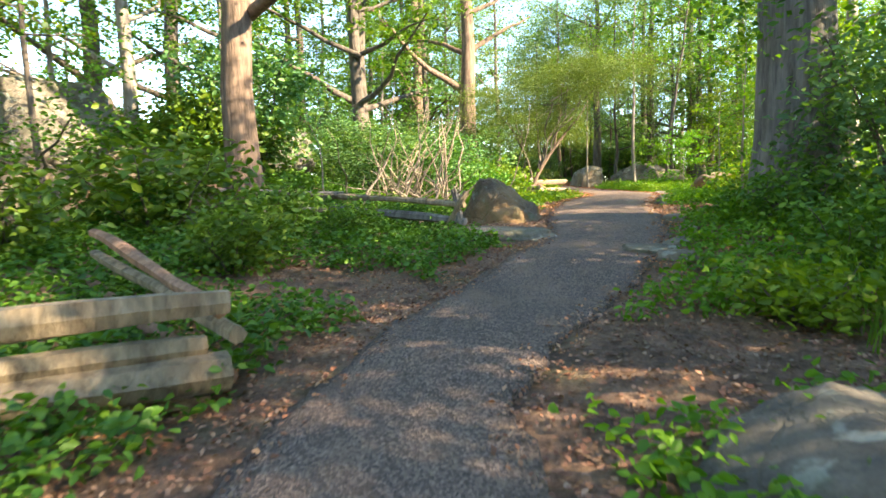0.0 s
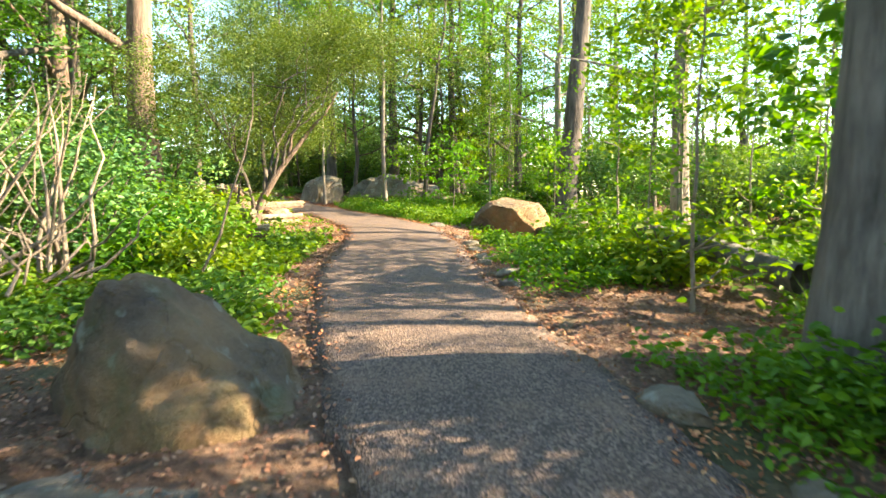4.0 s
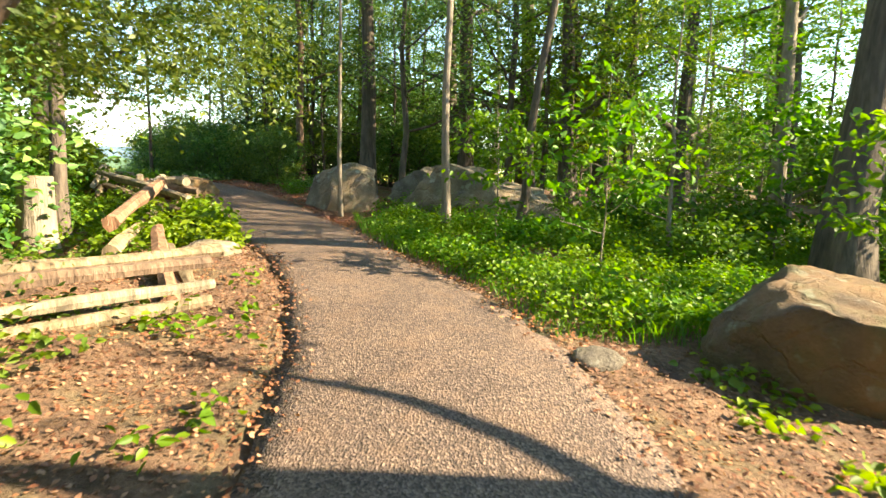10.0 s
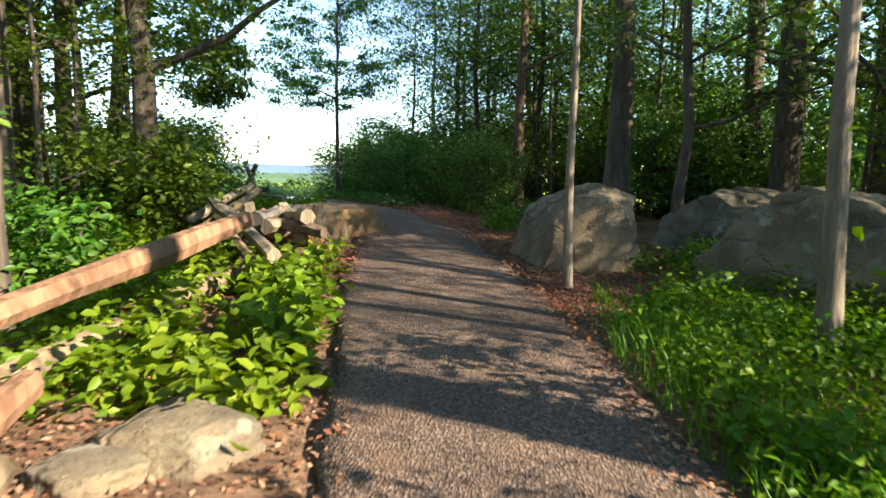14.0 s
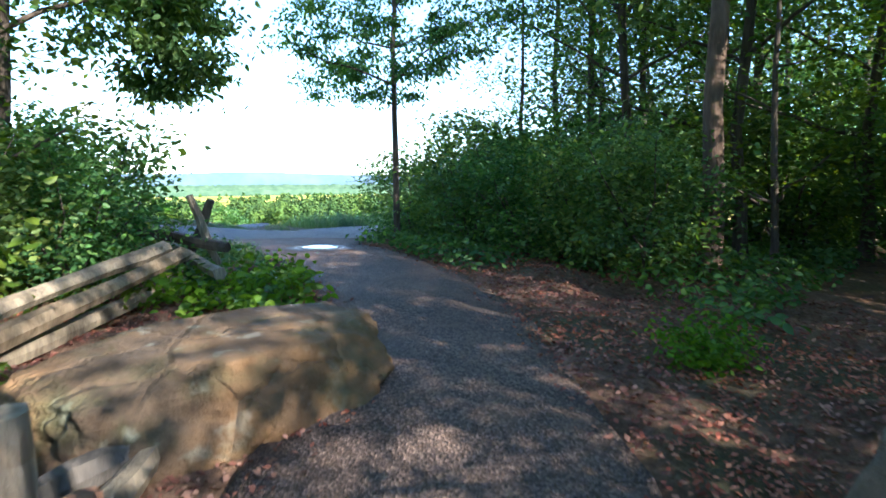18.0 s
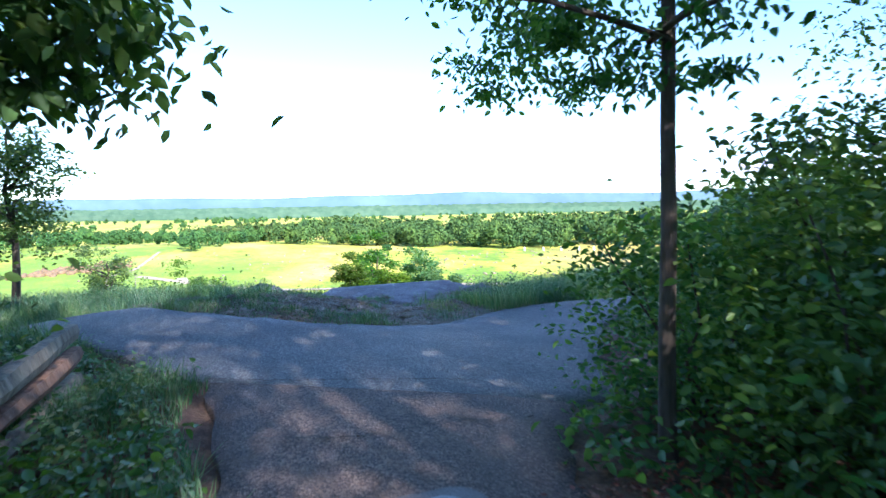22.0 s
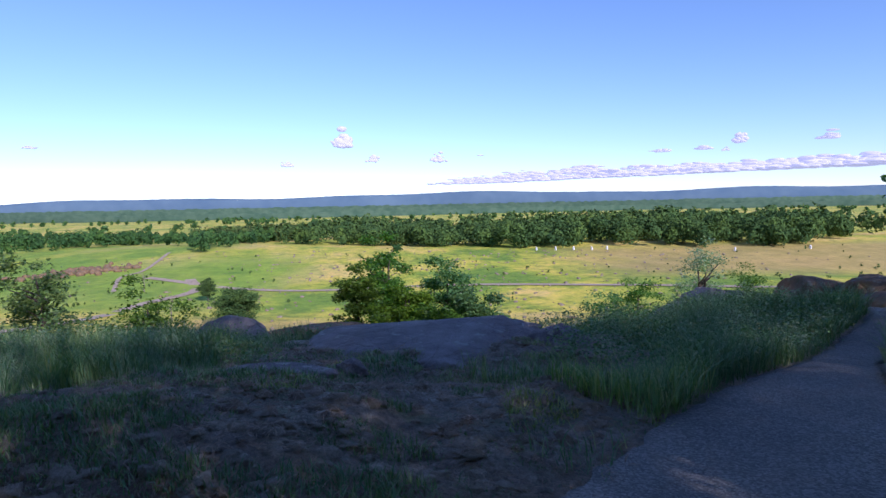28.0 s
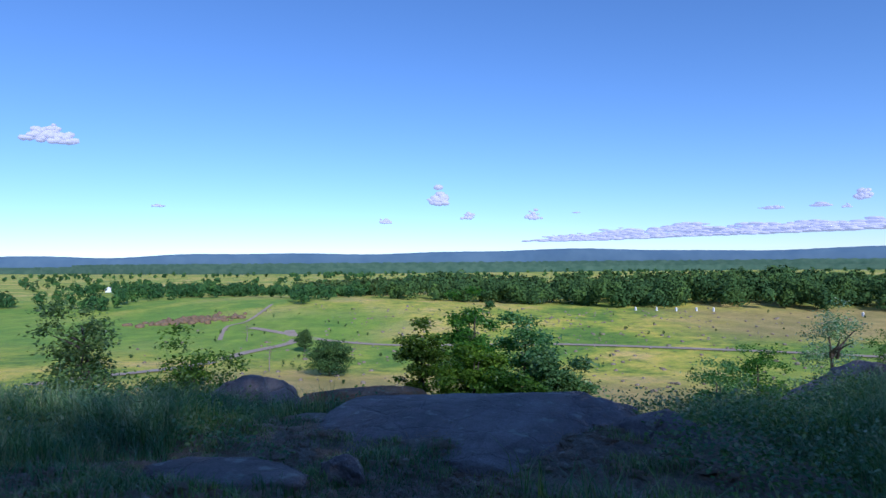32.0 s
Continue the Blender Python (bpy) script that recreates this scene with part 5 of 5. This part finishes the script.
def far_tree_mesh(x, y, h, w, leaves, size):
    """Broad crowns of several lobes, clad in leaf masses that face outwards."""
    z = ground(x, y)
    n, lobes = len(x), 7
    per = max(2, leaves // lobes)
    c0 = rng.normal(0, 1, (n, lobes, 3))
    c0 /= np.linalg.norm(c0, axis=2, keepdims=True)
    c0 *= rng.uniform(.3, .7, (n, lobes, 1))
    d = rng.normal(0, 1, (n, lobes, per, 3)) + np.array([0, 0, .35])
    d /= np.linalg.norm(d, axis=3, keepdims=True)
    q = c0[:, :, None] + d * rng.uniform(.38, .62, (n, lobes, 1, 1)) * rng.uniform(.85, 1.05, (n, lobes, per, 1))
    q = q * np.stack([w, w, h * .5], -1)[:, None, None] + np.stack([x, y, z + h * .45], -1)[:, None, None]
    q, d = q.reshape(-1, 3), d.reshape(-1, 3) + rng.normal(0, .3, (n * lobes * per, 3))
    s = np.cross(d, rng.normal(0, 1, d.shape))
    s /= np.linalg.norm(s, axis=1, keepdims=True)
    t = np.cross(d, s)
    t /= np.linalg.norm(t, axis=1, keepdims=True)
    L = size * rng.uniform(.5, 1.1, (len(q), 1))
    v = np.stack([q - s * L, q - t * L * .6, q + s * L, q + t * L * .6], 1).reshape(-1, 3)
    return v, np.arange(len(v)).reshape(-1, 4)


def wood(name, count, urange, vrange, label, h=(14, 22), leaves=320, size=1.9, mat=LEAF_FAR, keep=None):
    u, v = rng.uniform(*urange, count), rng.uniform(*vrange, count)
    if keep:
        k = keep(u, v)
        u, v = u[k], v[k]
    x, y = on_view(u, v)
    hh = rng.uniform(*h, len(x))
    vv, f = far_tree_mesh(x, y, hh, hh * rng.uniform(.32, .5, len(x)), leaves, size)
    return stuff(name, vv, f, mat, label, "woods")


EDGE = ((-175, -100, -47, 44, 128, 184, 235, 300, 340), (566, 541, 515, 462, 451, 437, 420, 455, 470))
wood("far_woods", 560, (420, 590), (-150, 335), "dark green broadleaf wood across the valley", h=(15, 25), leaves=430, size=1.35, keep=lambda u, v: (u > np.interp(v, *EDGE) + 6) & (u < np.interp(v, *EDGE) + 60))
wood("far_woods", 280, (480, 760), (-150, 420), "rising dark green wood behind the wood's edge", h=(20, 30), leaves=200, size=2.3, keep=lambda u, v: u > np.interp(v, *EDGE) + 50)
wood("far_woods", 420, (440, 860), (-520, -175), "clumps of trees between fields beyond the meadow", h=(10, 18), leaves=220, size=1.5, keep=lambda u, v: np.sin(u * .03 + v * .012) + np.sin(v * .035 + 2) > -.15)
wood("far_woods", 90, (640, 760), (-260, -140), "line of trees along a far field", leaves=120, size=2.3)
wood("far_woods", 330, (760, 1300), (-900, 1000), "far woods between fields", h=(13, 20), leaves=34, size=3.6, keep=lambda u, v: np.sin(u * .013 + 1) + np.sin(v * .011 + u * .004) > .25)
wood("far_woods", 560, (1300, 3200), (-2300, 2300), "distant belts of woodland", h=(14, 20), leaves=26, size=7, keep=lambda u, v: np.sin(u * .006) + np.sin(v * .005 + u * .002) > -.5)
wood("meadow_bushes", 420, (90, 440), (-240, 330), "scattered small bushes on the sunlit meadow", h=(.7, 3.2), leaves=36, size=.5, keep=lambda u, v: np.sin(u * .05 + v * .03) + np.sin(v * .06 - u * .02) > -.3)

# far canopy bands
for k, (u0, wob, hgt) in enumerate(((3300, 300, 30), (3900, 250, 44), (4400, 200, 62))):
    v = np.linspace(-4200, 4200, 500)
    u = u0 + wob * np.sin(v * .0013 + k)
    x, y = on_view(u, v)
    t = hgt + 5 * rng.uniform(-1, 1, 500)
    rows = np.stack([np.stack([x, y, np.full(500, -50.0)], -1), np.stack([x, y, -45 + t], -1), np.stack([x + 150 * VIEW[0], y + 150 * VIEW[1], -45 + t * .8], -1)])
    i = np.arange(1500).reshape(3, 500)
    f = np.stack([i[:-1, :-1], i[:-1, 1:], i[1:, 1:], i[1:, :-1]], -1).reshape(-1, 4)
    tagged(new("backdrop_woods", mesh("backdrop_woods", rows.reshape(-1, 3), f, CANOPY)), "distant hazy green woods", "woods", kind="structure")
# the ridge; its blue is painted haze
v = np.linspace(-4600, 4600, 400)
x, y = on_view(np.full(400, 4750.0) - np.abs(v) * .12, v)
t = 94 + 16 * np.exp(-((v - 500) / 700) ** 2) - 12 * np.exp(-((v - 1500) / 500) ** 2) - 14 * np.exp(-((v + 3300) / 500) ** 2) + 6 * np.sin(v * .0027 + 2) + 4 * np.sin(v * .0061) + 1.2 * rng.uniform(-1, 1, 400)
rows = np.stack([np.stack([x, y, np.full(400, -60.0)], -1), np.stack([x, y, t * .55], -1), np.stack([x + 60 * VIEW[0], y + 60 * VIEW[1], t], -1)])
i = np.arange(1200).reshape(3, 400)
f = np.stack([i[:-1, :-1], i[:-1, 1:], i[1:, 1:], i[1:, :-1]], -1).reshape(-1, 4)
tagged(new("backdrop_ridge", mesh("backdrop_ridge", rows.reshape(-1, 3), f, RIDGE_HAZE, True)), "long mountain ridge on the horizon with haze-blue colouring", "ridge", kind="structure")


def track(name, pts, w, label):
    p = curve(pts, 90)
    d = np.gradient(p, axis=0)
    d /= np.linalg.norm(d, axis=1, keepdims=True)
    s = np.stack([-d[:, 1], d[:, 0]], -1) * w / 2
    cols = [p + s * q for q in (-1, 0, 1)]
    v = np.stack([np.concatenate([q, (ground(q[:, 0], q[:, 1]) + .35)[:, None]], -1) for q in cols], 1)
    i = np.arange(270).reshape(90, 3)
    f = np.stack([i[:-1, :-1], i[:-1, 1:], i[1:, 1:], i[1:, :-1]], -1).reshape(-1, 4)
    tagged(new(name, mesh(name, v.reshape(-1, 3), f, ROAD)), label, "road", kind="structure")


track("road_1", ((-420, 40), (-338, 98), (-296, 181), (-236, 243), (-198, 277), (-157, 319), (-110, 380)), 5, "pale lane across the meadow")
track("road_2", ((-230, -30), (-272, 7), (-324, 32), (-360, 60), (-400, 62)), 6, "pale curving park road in the valley")
track("road_3", ((-380, 22), (-430, 26), (-450, 40), (-520, 60)), 2.5, "pale footpath climbing the far rocks")

# rocks strewn in the valley
ico = bmesh.new()
bmesh.ops.create_icosphere(ico, subdivisions=1, radius=1.0)
iv = np.array([v_.co[:] for v_ in ico.verts])
fi = np.array([[v_.index for v_ in f_.verts] for f_ in ico.faces])
ico.free()


def strewn(name, x, y, s, mat, label):
    z = ground(x, y)
    ss = s[:, None, None] * rng.uniform(.7, 1.3, (len(x), 1, 3)) * np.array([1, 1, .7])
    v = np.stack([x, y, z + s * .2], -1)[:, None] + iv[None] * (1 + rng.normal(0, .12, (len(x), len(iv), 1))) * ss
    f = (np.arange(len(x))[:, None, None] * len(iv) + fi[None]).reshape(-1, 3)
    stuff(name, v.reshape(-1, 3), f, mat, label, "rocks")


n = 130
x, y = -468 + rng.normal(0, 14, n) * .6, 5 + rng.normal(0, 15, n)
strewn("far_rocks", x, y, rng.uniform(.9, 3.2, n), ROCK_TAN, "jumble of pinkish boulders across the valley")
u, w = rng.uniform(200, 460, 900), rng.normal(20, 110, 900)
x, y = on_view(u, w)
strewn("meadow_stones", x, y, rng.uniform(.3, 1.1, 900) ** 1.5, ROCK_PALE, "pale stones strewn over the sunlit meadow")


def valley_tree(name, x, y, h, w, leaves, size, label, mat, bark=BARK, dead=False, low=.3):
    ob = thing(name, x, y, float(ground(x, y)), label, "tree")
    p = crooked((0, 0, -.3), (0, 0, h * (.9 if dead else .8)), 8, h * .012)
    v, f = tube(p, np.linspace(h * .022, h * .004, 8), 7)
    part("trunk", mesh("trunk", v, f, bark, True), ob)
    for k in range(10):
        i = int(rng.integers(3, 7))
        a = k * 2.4
        e = p[i] + np.array([math.cos(a) * w * (.9 if dead else .6), math.sin(a) * w * (.9 if dead else .6), h * rng.uniform(.04, .14)])
        v, f = tube(crooked(p[i], e, 5, w * .06), np.linspace(h * .009, h * .002, 5), 5)
        part("limb", mesh("limb", v, f, bark), ob)
    if not dead:
        d = rng.normal(0, 1, (60, 3))
        d /= np.linalg.norm(d, axis=1, keepdims=True)
        d *= rng.uniform(.3, 1, 60)[:, None] * np.array([w, w, h * (1 - low) / 2])
        v, f = leaf_quads(clumps(d + np.array([0, 0, h * (1 + low) / 2]), w * .15, leaves * 4 // 60, .5), size * .85)
        part("crown", mesh("crown", v, f, mat), ob)
    return ob


valley_tree("valley_tree", -43, 59.6, 12.2, 2.0, 1500, .16, "thin feathery young tree on the slope", LEAF_GRASS)
valley_tree("valley_tree", -43.4, 65.6, 10.8, 1.9, 2200, .16, "young green tree on the slope", LEAF_FOREST)
valley_tree("valley_tree", -36.9, 47.7, 8.3, 1.5, 2200, .14, "leafy young tree below the boulders", LEAF_FOREST)
valley_tree("valley_tree", -35, 43.8, 6.6, 1.3, 1800, .13, "small dark tree below the boulders", LEAF_DARK)
for x, y, top, w, leaves, mat, low, label in ((-32.6, 31.1, 1.5, .75, 1500, LEAF_FOREST, .5, "small leafy tree on a bare thin trunk below the slab"), (-30.4, 31.8, 1.35, 1.0, 2600, LEAF_LIGHT, .1, "bright leafy bushy tree below the slab"),
                                         (-30.8, 33.4, 1.7, 1.15, 4200, LEAF_DARK, .1, "dark bushy tree with upswept shoots below the slab"), (-29.2, 33.4, 1.0, 1.0, 3000, LEAF_DARK, .05, "low dark green bush behind the slab"), (-29.4, 32.2, .7, .9, 2200, LEAF_FOREST, .05, "low green bush behind the slab")):
    valley_tree("valley_tree", x, y, top - float(ground(x, y)), w, leaves, .12, label, mat, low=low)
valley_tree("valley_tree", -70, 47.6, 17.6, 3.0, 2200, .4, "slim tall tree rising behind bushes", LEAF_FOREST)
valley_tree("valley_tree", -34, 22.6, 5.4, 1.2, 1500, .13, "leafy young tree on the open slope", LEAF_DARK, low=.2)
valley_tree("valley_tree", -33, 25.2, 4.5, 1.2, 2000, .12, "small leafy tree on the open slope", LEAF_FOREST, low=.2)
valley_tree("valley_tree", -24.8, 20.9, 4.6, 1.2, 1600, .12, "feathery small tree beside the brow path", LEAF_DARK, low=.15)
valley_tree("valley_tree", -370, 36.5, 13, 5, 0, .3, "bare white dead tree in the valley", LEAF_FAR, BARK_PALE, dead=True)
valley_tree("valley_tree", -265, 42, 12, 3.5, 0, .3, "bare grey dead tree in the valley", LEAF_FAR, BARK_PALE, dead=True)
valley_tree("valley_tree", -323, 62, 12, 4, 1400, .9, "feathery tree in the valley", LEAF_FAR, low=.15)
valley_tree("valley_tree", -246, 62, 13, 9, 2600, .9, "round green tree in the valley meadow", LEAF_FAR, low=0)
valley_tree("valley_tree", -410, 200, 9, 4, 900, .8, "small tree on the meadow", LEAF_FAR)


for k, v0 in enumerate((70, 84, 97, 110, 121, 205, 260)):
    u0 = float(np.interp(v0, *EDGE)) - 8
    x, y = on_view(u0, v0)
    ob = thing("stone_marker", x, y, float(ground(x, y)), "small white stone marker at a wood's edge", "marker", "white stone markers")
    b = np.array([[-.7, -.5, -.3], [.7, -.5, -.3], [.7, .5, -.3], [-.7, .5, -.3], [-.55, -.4, 2.2], [.55, -.4, 2.2], [.55, .4, 2.2], [-.55, .4, 2.2], [0, 0, 2.9]])
    part("shaft", mesh("shaft", b, [[0, 1, 5, 4], [1, 2, 6, 5], [2, 3, 7, 6], [3, 0, 4, 7], [4, 5, 8], [5, 6, 8], [6, 7, 8], [7, 4, 8]], WHITE), ob)


def house(x, y, w, d, h, turn, label):
    ob = thing("house", x, y, float(ground(x, y)) - 1, label, "house")
    ob.rotation_euler = (0, 0, radians(turn))
    b = np.array([[-w, -d, 0], [w, -d, 0], [w, d, 0], [-w, d, 0], [-w, -d, h], [w, -d, h], [w, d, h], [-w, d, h], [-w, 0, h * 1.55], [w, 0, h * 1.55]], float)
    part("wall", mesh("wall", b, [[0, 1, 5, 4], [2, 3, 7, 6], [1, 2, 6, 9, 5], [3, 0, 4, 8, 7]], WHITE), ob)
    r = np.array([b[4] * 1.05, b[5] * 1.05, b[9] + [0, 0, .2], b[8] + [0, 0, .2], b[7] * 1.05, b[6] * 1.05]) + np.array([0, 0, .1])
    part("roof", mesh("roof", r, [[0, 1, 2, 3], [3, 2, 5, 4]], SHINGLE), ob)


house(-1130, 235, 9, 5, 7, 20, "distant white farmhouse with dark roof")
house(-1000, -130, 8, 5, 6, -15, "distant pale farm building")
house(-1500, 900, 14, 6, 6, 40, "distant long white building")

# clouds over the ridge
def cloud(az, el, w, h, count, label):
    """Puffs at an azimuth and height in degrees, far off."""
    dist = 4880 / max(math.cos(radians(az - 61)), math.cos(radians(az - 70)))
    w, h = w * dist / 4880, h * dist / 4880
    ob = thing("backdrop_cloud", -dist * math.sin(radians(az)) - 15, dist * math.cos(radians(az)) + 25, dist * math.tan(radians(el)), label, "cloud", "clouds", "structure")
    across = np.array([math.cos(radians(az)), math.sin(radians(az)), 0])
    pieces = []
    for k in range(count * 10):
        a = rng.normal(0, w * .3)
        q = across * a + np.array([0, 0, abs(rng.normal(0, h * .42)) * (.45 + .55 * math.exp(-(a / (w * .6)) ** 2))])
        s = h * rng.uniform(.10, .30) * (1.4 if w > 2.5 * h else 1)
        pieces.append((q + iv2 * s * np.array([1.25, 1.25, .8]) * (1 if w < 2.5 * h else np.array([2.6, 2.6, .8])) * (1 + .15 * np.sin(iv2[:, :1] * 9 + k) * np.cos(iv2[:, 2:] * 8)), fi2))
    v, f = joined(pieces)
    part("puff", mesh("puff", v, f, CLOUD, True), ob)
    return ob


ico = bmesh.new()
bmesh.ops.create_icosphere(ico, subdivisions=2, radius=1.0)
iv2 = np.array([v_.co[:] for v_ in ico.verts])
fi2 = np.array([[v_.index for v_ in f_.verts] for f_ in ico.faces])
ico.free()
cloud(70.78, 5.68, 98, 102, 9, "small white puffy cloud in a blue sky")
cloud(75.84, 3.88, 84, 36, 6, "small white puffy cloud in a blue sky")
cloud(68.04, 4.27, 61, 51, 5, "small white puffy cloud in a blue sky")
cloud(62.00, 4.18, 70, 56, 5, "small white puffy cloud in a blue sky")
cloud(35.81, 4.88, 70, 67, 5, "small white puffy cloud in a blue sky")
cloud(42.06, 4.37, 117, 20, 6, "small white puffy cloud in a blue sky")
cloud(38.63, 4.43, 70, 26, 4, "small white puffy cloud in a blue sky")
cloud(36.88, 4.24, 47, 26, 3, "small white puffy cloud in a blue sky")
cloud(29.48, 4.75, 80, 31, 4, "small white puffy cloud in a blue sky")
cloud(58.10, 4.61, 47, 10, 3, "small white puffy cloud in a blue sky")
cloud(95.57, 5.11, 70, 15, 3, "small white puffy cloud in a blue sky")
cloud(103.2, 9.9, 211, 102, 8, "small white puffy cloud in a blue sky")
cloud(58.66, 2.38, 281, 23, 8, "low pale cloud bank above the ridge")
cloud(55.51, 2.50, 281, 32, 8, "low pale cloud bank above the ridge")
cloud(53.59, 2.64, 281, 41, 8, "low pale cloud bank above the ridge")
cloud(50.51, 2.75, 281, 33, 8, "low pale cloud bank above the ridge")
cloud(48.65, 2.88, 281, 42, 8, "low pale cloud bank above the ridge")
cloud(46.81, 2.55, 281, 33, 8, "low pale cloud bank above the ridge")
cloud(43.89, 2.63, 281, 42, 8, "low pale cloud bank above the ridge")
cloud(42.14, 2.75, 281, 34, 8, "low pale cloud bank above the ridge")
cloud(39.38, 2.82, 281, 43, 8, "low pale cloud bank above the ridge")
cloud(37.73, 2.49, 281, 52, 8, "low pale cloud bank above the ridge")
cloud(36.12, 2.60, 281, 43, 8, "low pale cloud bank above the ridge")
cloud(33.61, 2.66, 281, 53, 8, "low pale cloud bank above the ridge")
cloud(32.11, 2.75, 281, 44, 8, "low pale cloud bank above the ridge")
cloud(29.78, 2.80, 281, 53, 8, "low pale cloud bank above the ridge")
cloud(28.39, 2.49, 281, 45, 8, "low pale cloud bank above the ridge")
cloud(27.05, 2.58, 281, 54, 8, "low pale cloud bank above the ridge")
cloud(24.97, 2.61, 281, 63, 8, "low pale cloud bank above the ridge")
cloud(23.74, 2.69, 281, 54, 8, "low pale cloud bank above the ridge")
cloud(21.82, 2.36, 281, 63, 8, "low pale cloud bank above the ridge")
cloud(20.69, 2.44, 281, 55, 8, "low pale cloud bank above the ridge")
cloud(59.20, 2.08, 352, 31, 9, "low pale cloud bank above the ridge")
cloud(56.36, 2.12, 352, 32, 9, "low pale cloud bank above the ridge")
cloud(54.43, 2.18, 352, 33, 9, "low pale cloud bank above the ridge")
cloud(52.51, 2.23, 352, 35, 9, "low pale cloud bank above the ridge")
cloud(50.62, 2.28, 352, 36, 9, "low pale cloud bank above the ridge")
cloud(48.75, 2.33, 352, 37, 9, "low pale cloud bank above the ridge")
cloud(46.07, 2.35, 352, 38, 9, "low pale cloud bank above the ridge")
cloud(44.28, 2.39, 352, 40, 9, "low pale cloud bank above the ridge")
cloud(42.52, 2.42, 352, 41, 9, "low pale cloud bank above the ridge")
cloud(40.79, 2.46, 352, 42, 9, "low pale cloud bank above the ridge")
cloud(39.11, 2.49, 352, 43, 9, "low pale cloud bank above the ridge")
cloud(37.47, 2.52, 352, 45, 9, "low pale cloud bank above the ridge")
cloud(35.14, 2.51, 352, 46, 9, "low pale cloud bank above the ridge")
cloud(33.60, 2.53, 352, 47, 9, "low pale cloud bank above the ridge")
cloud(32.11, 2.55, 352, 49, 9, "low pale cloud bank above the ridge")
cloud(30.66, 2.57, 352, 50, 9, "low pale cloud bank above the ridge")
cloud(29.25, 2.59, 352, 51, 9, "low pale cloud bank above the ridge")
cloud(27.88, 2.60, 352, 52, 9, "low pale cloud bank above the ridge")
cloud(25.96, 2.58, 352, 54, 9, "low pale cloud bank above the ridge")
cloud(24.70, 2.59, 352, 55, 9, "low pale cloud bank above the ridge")
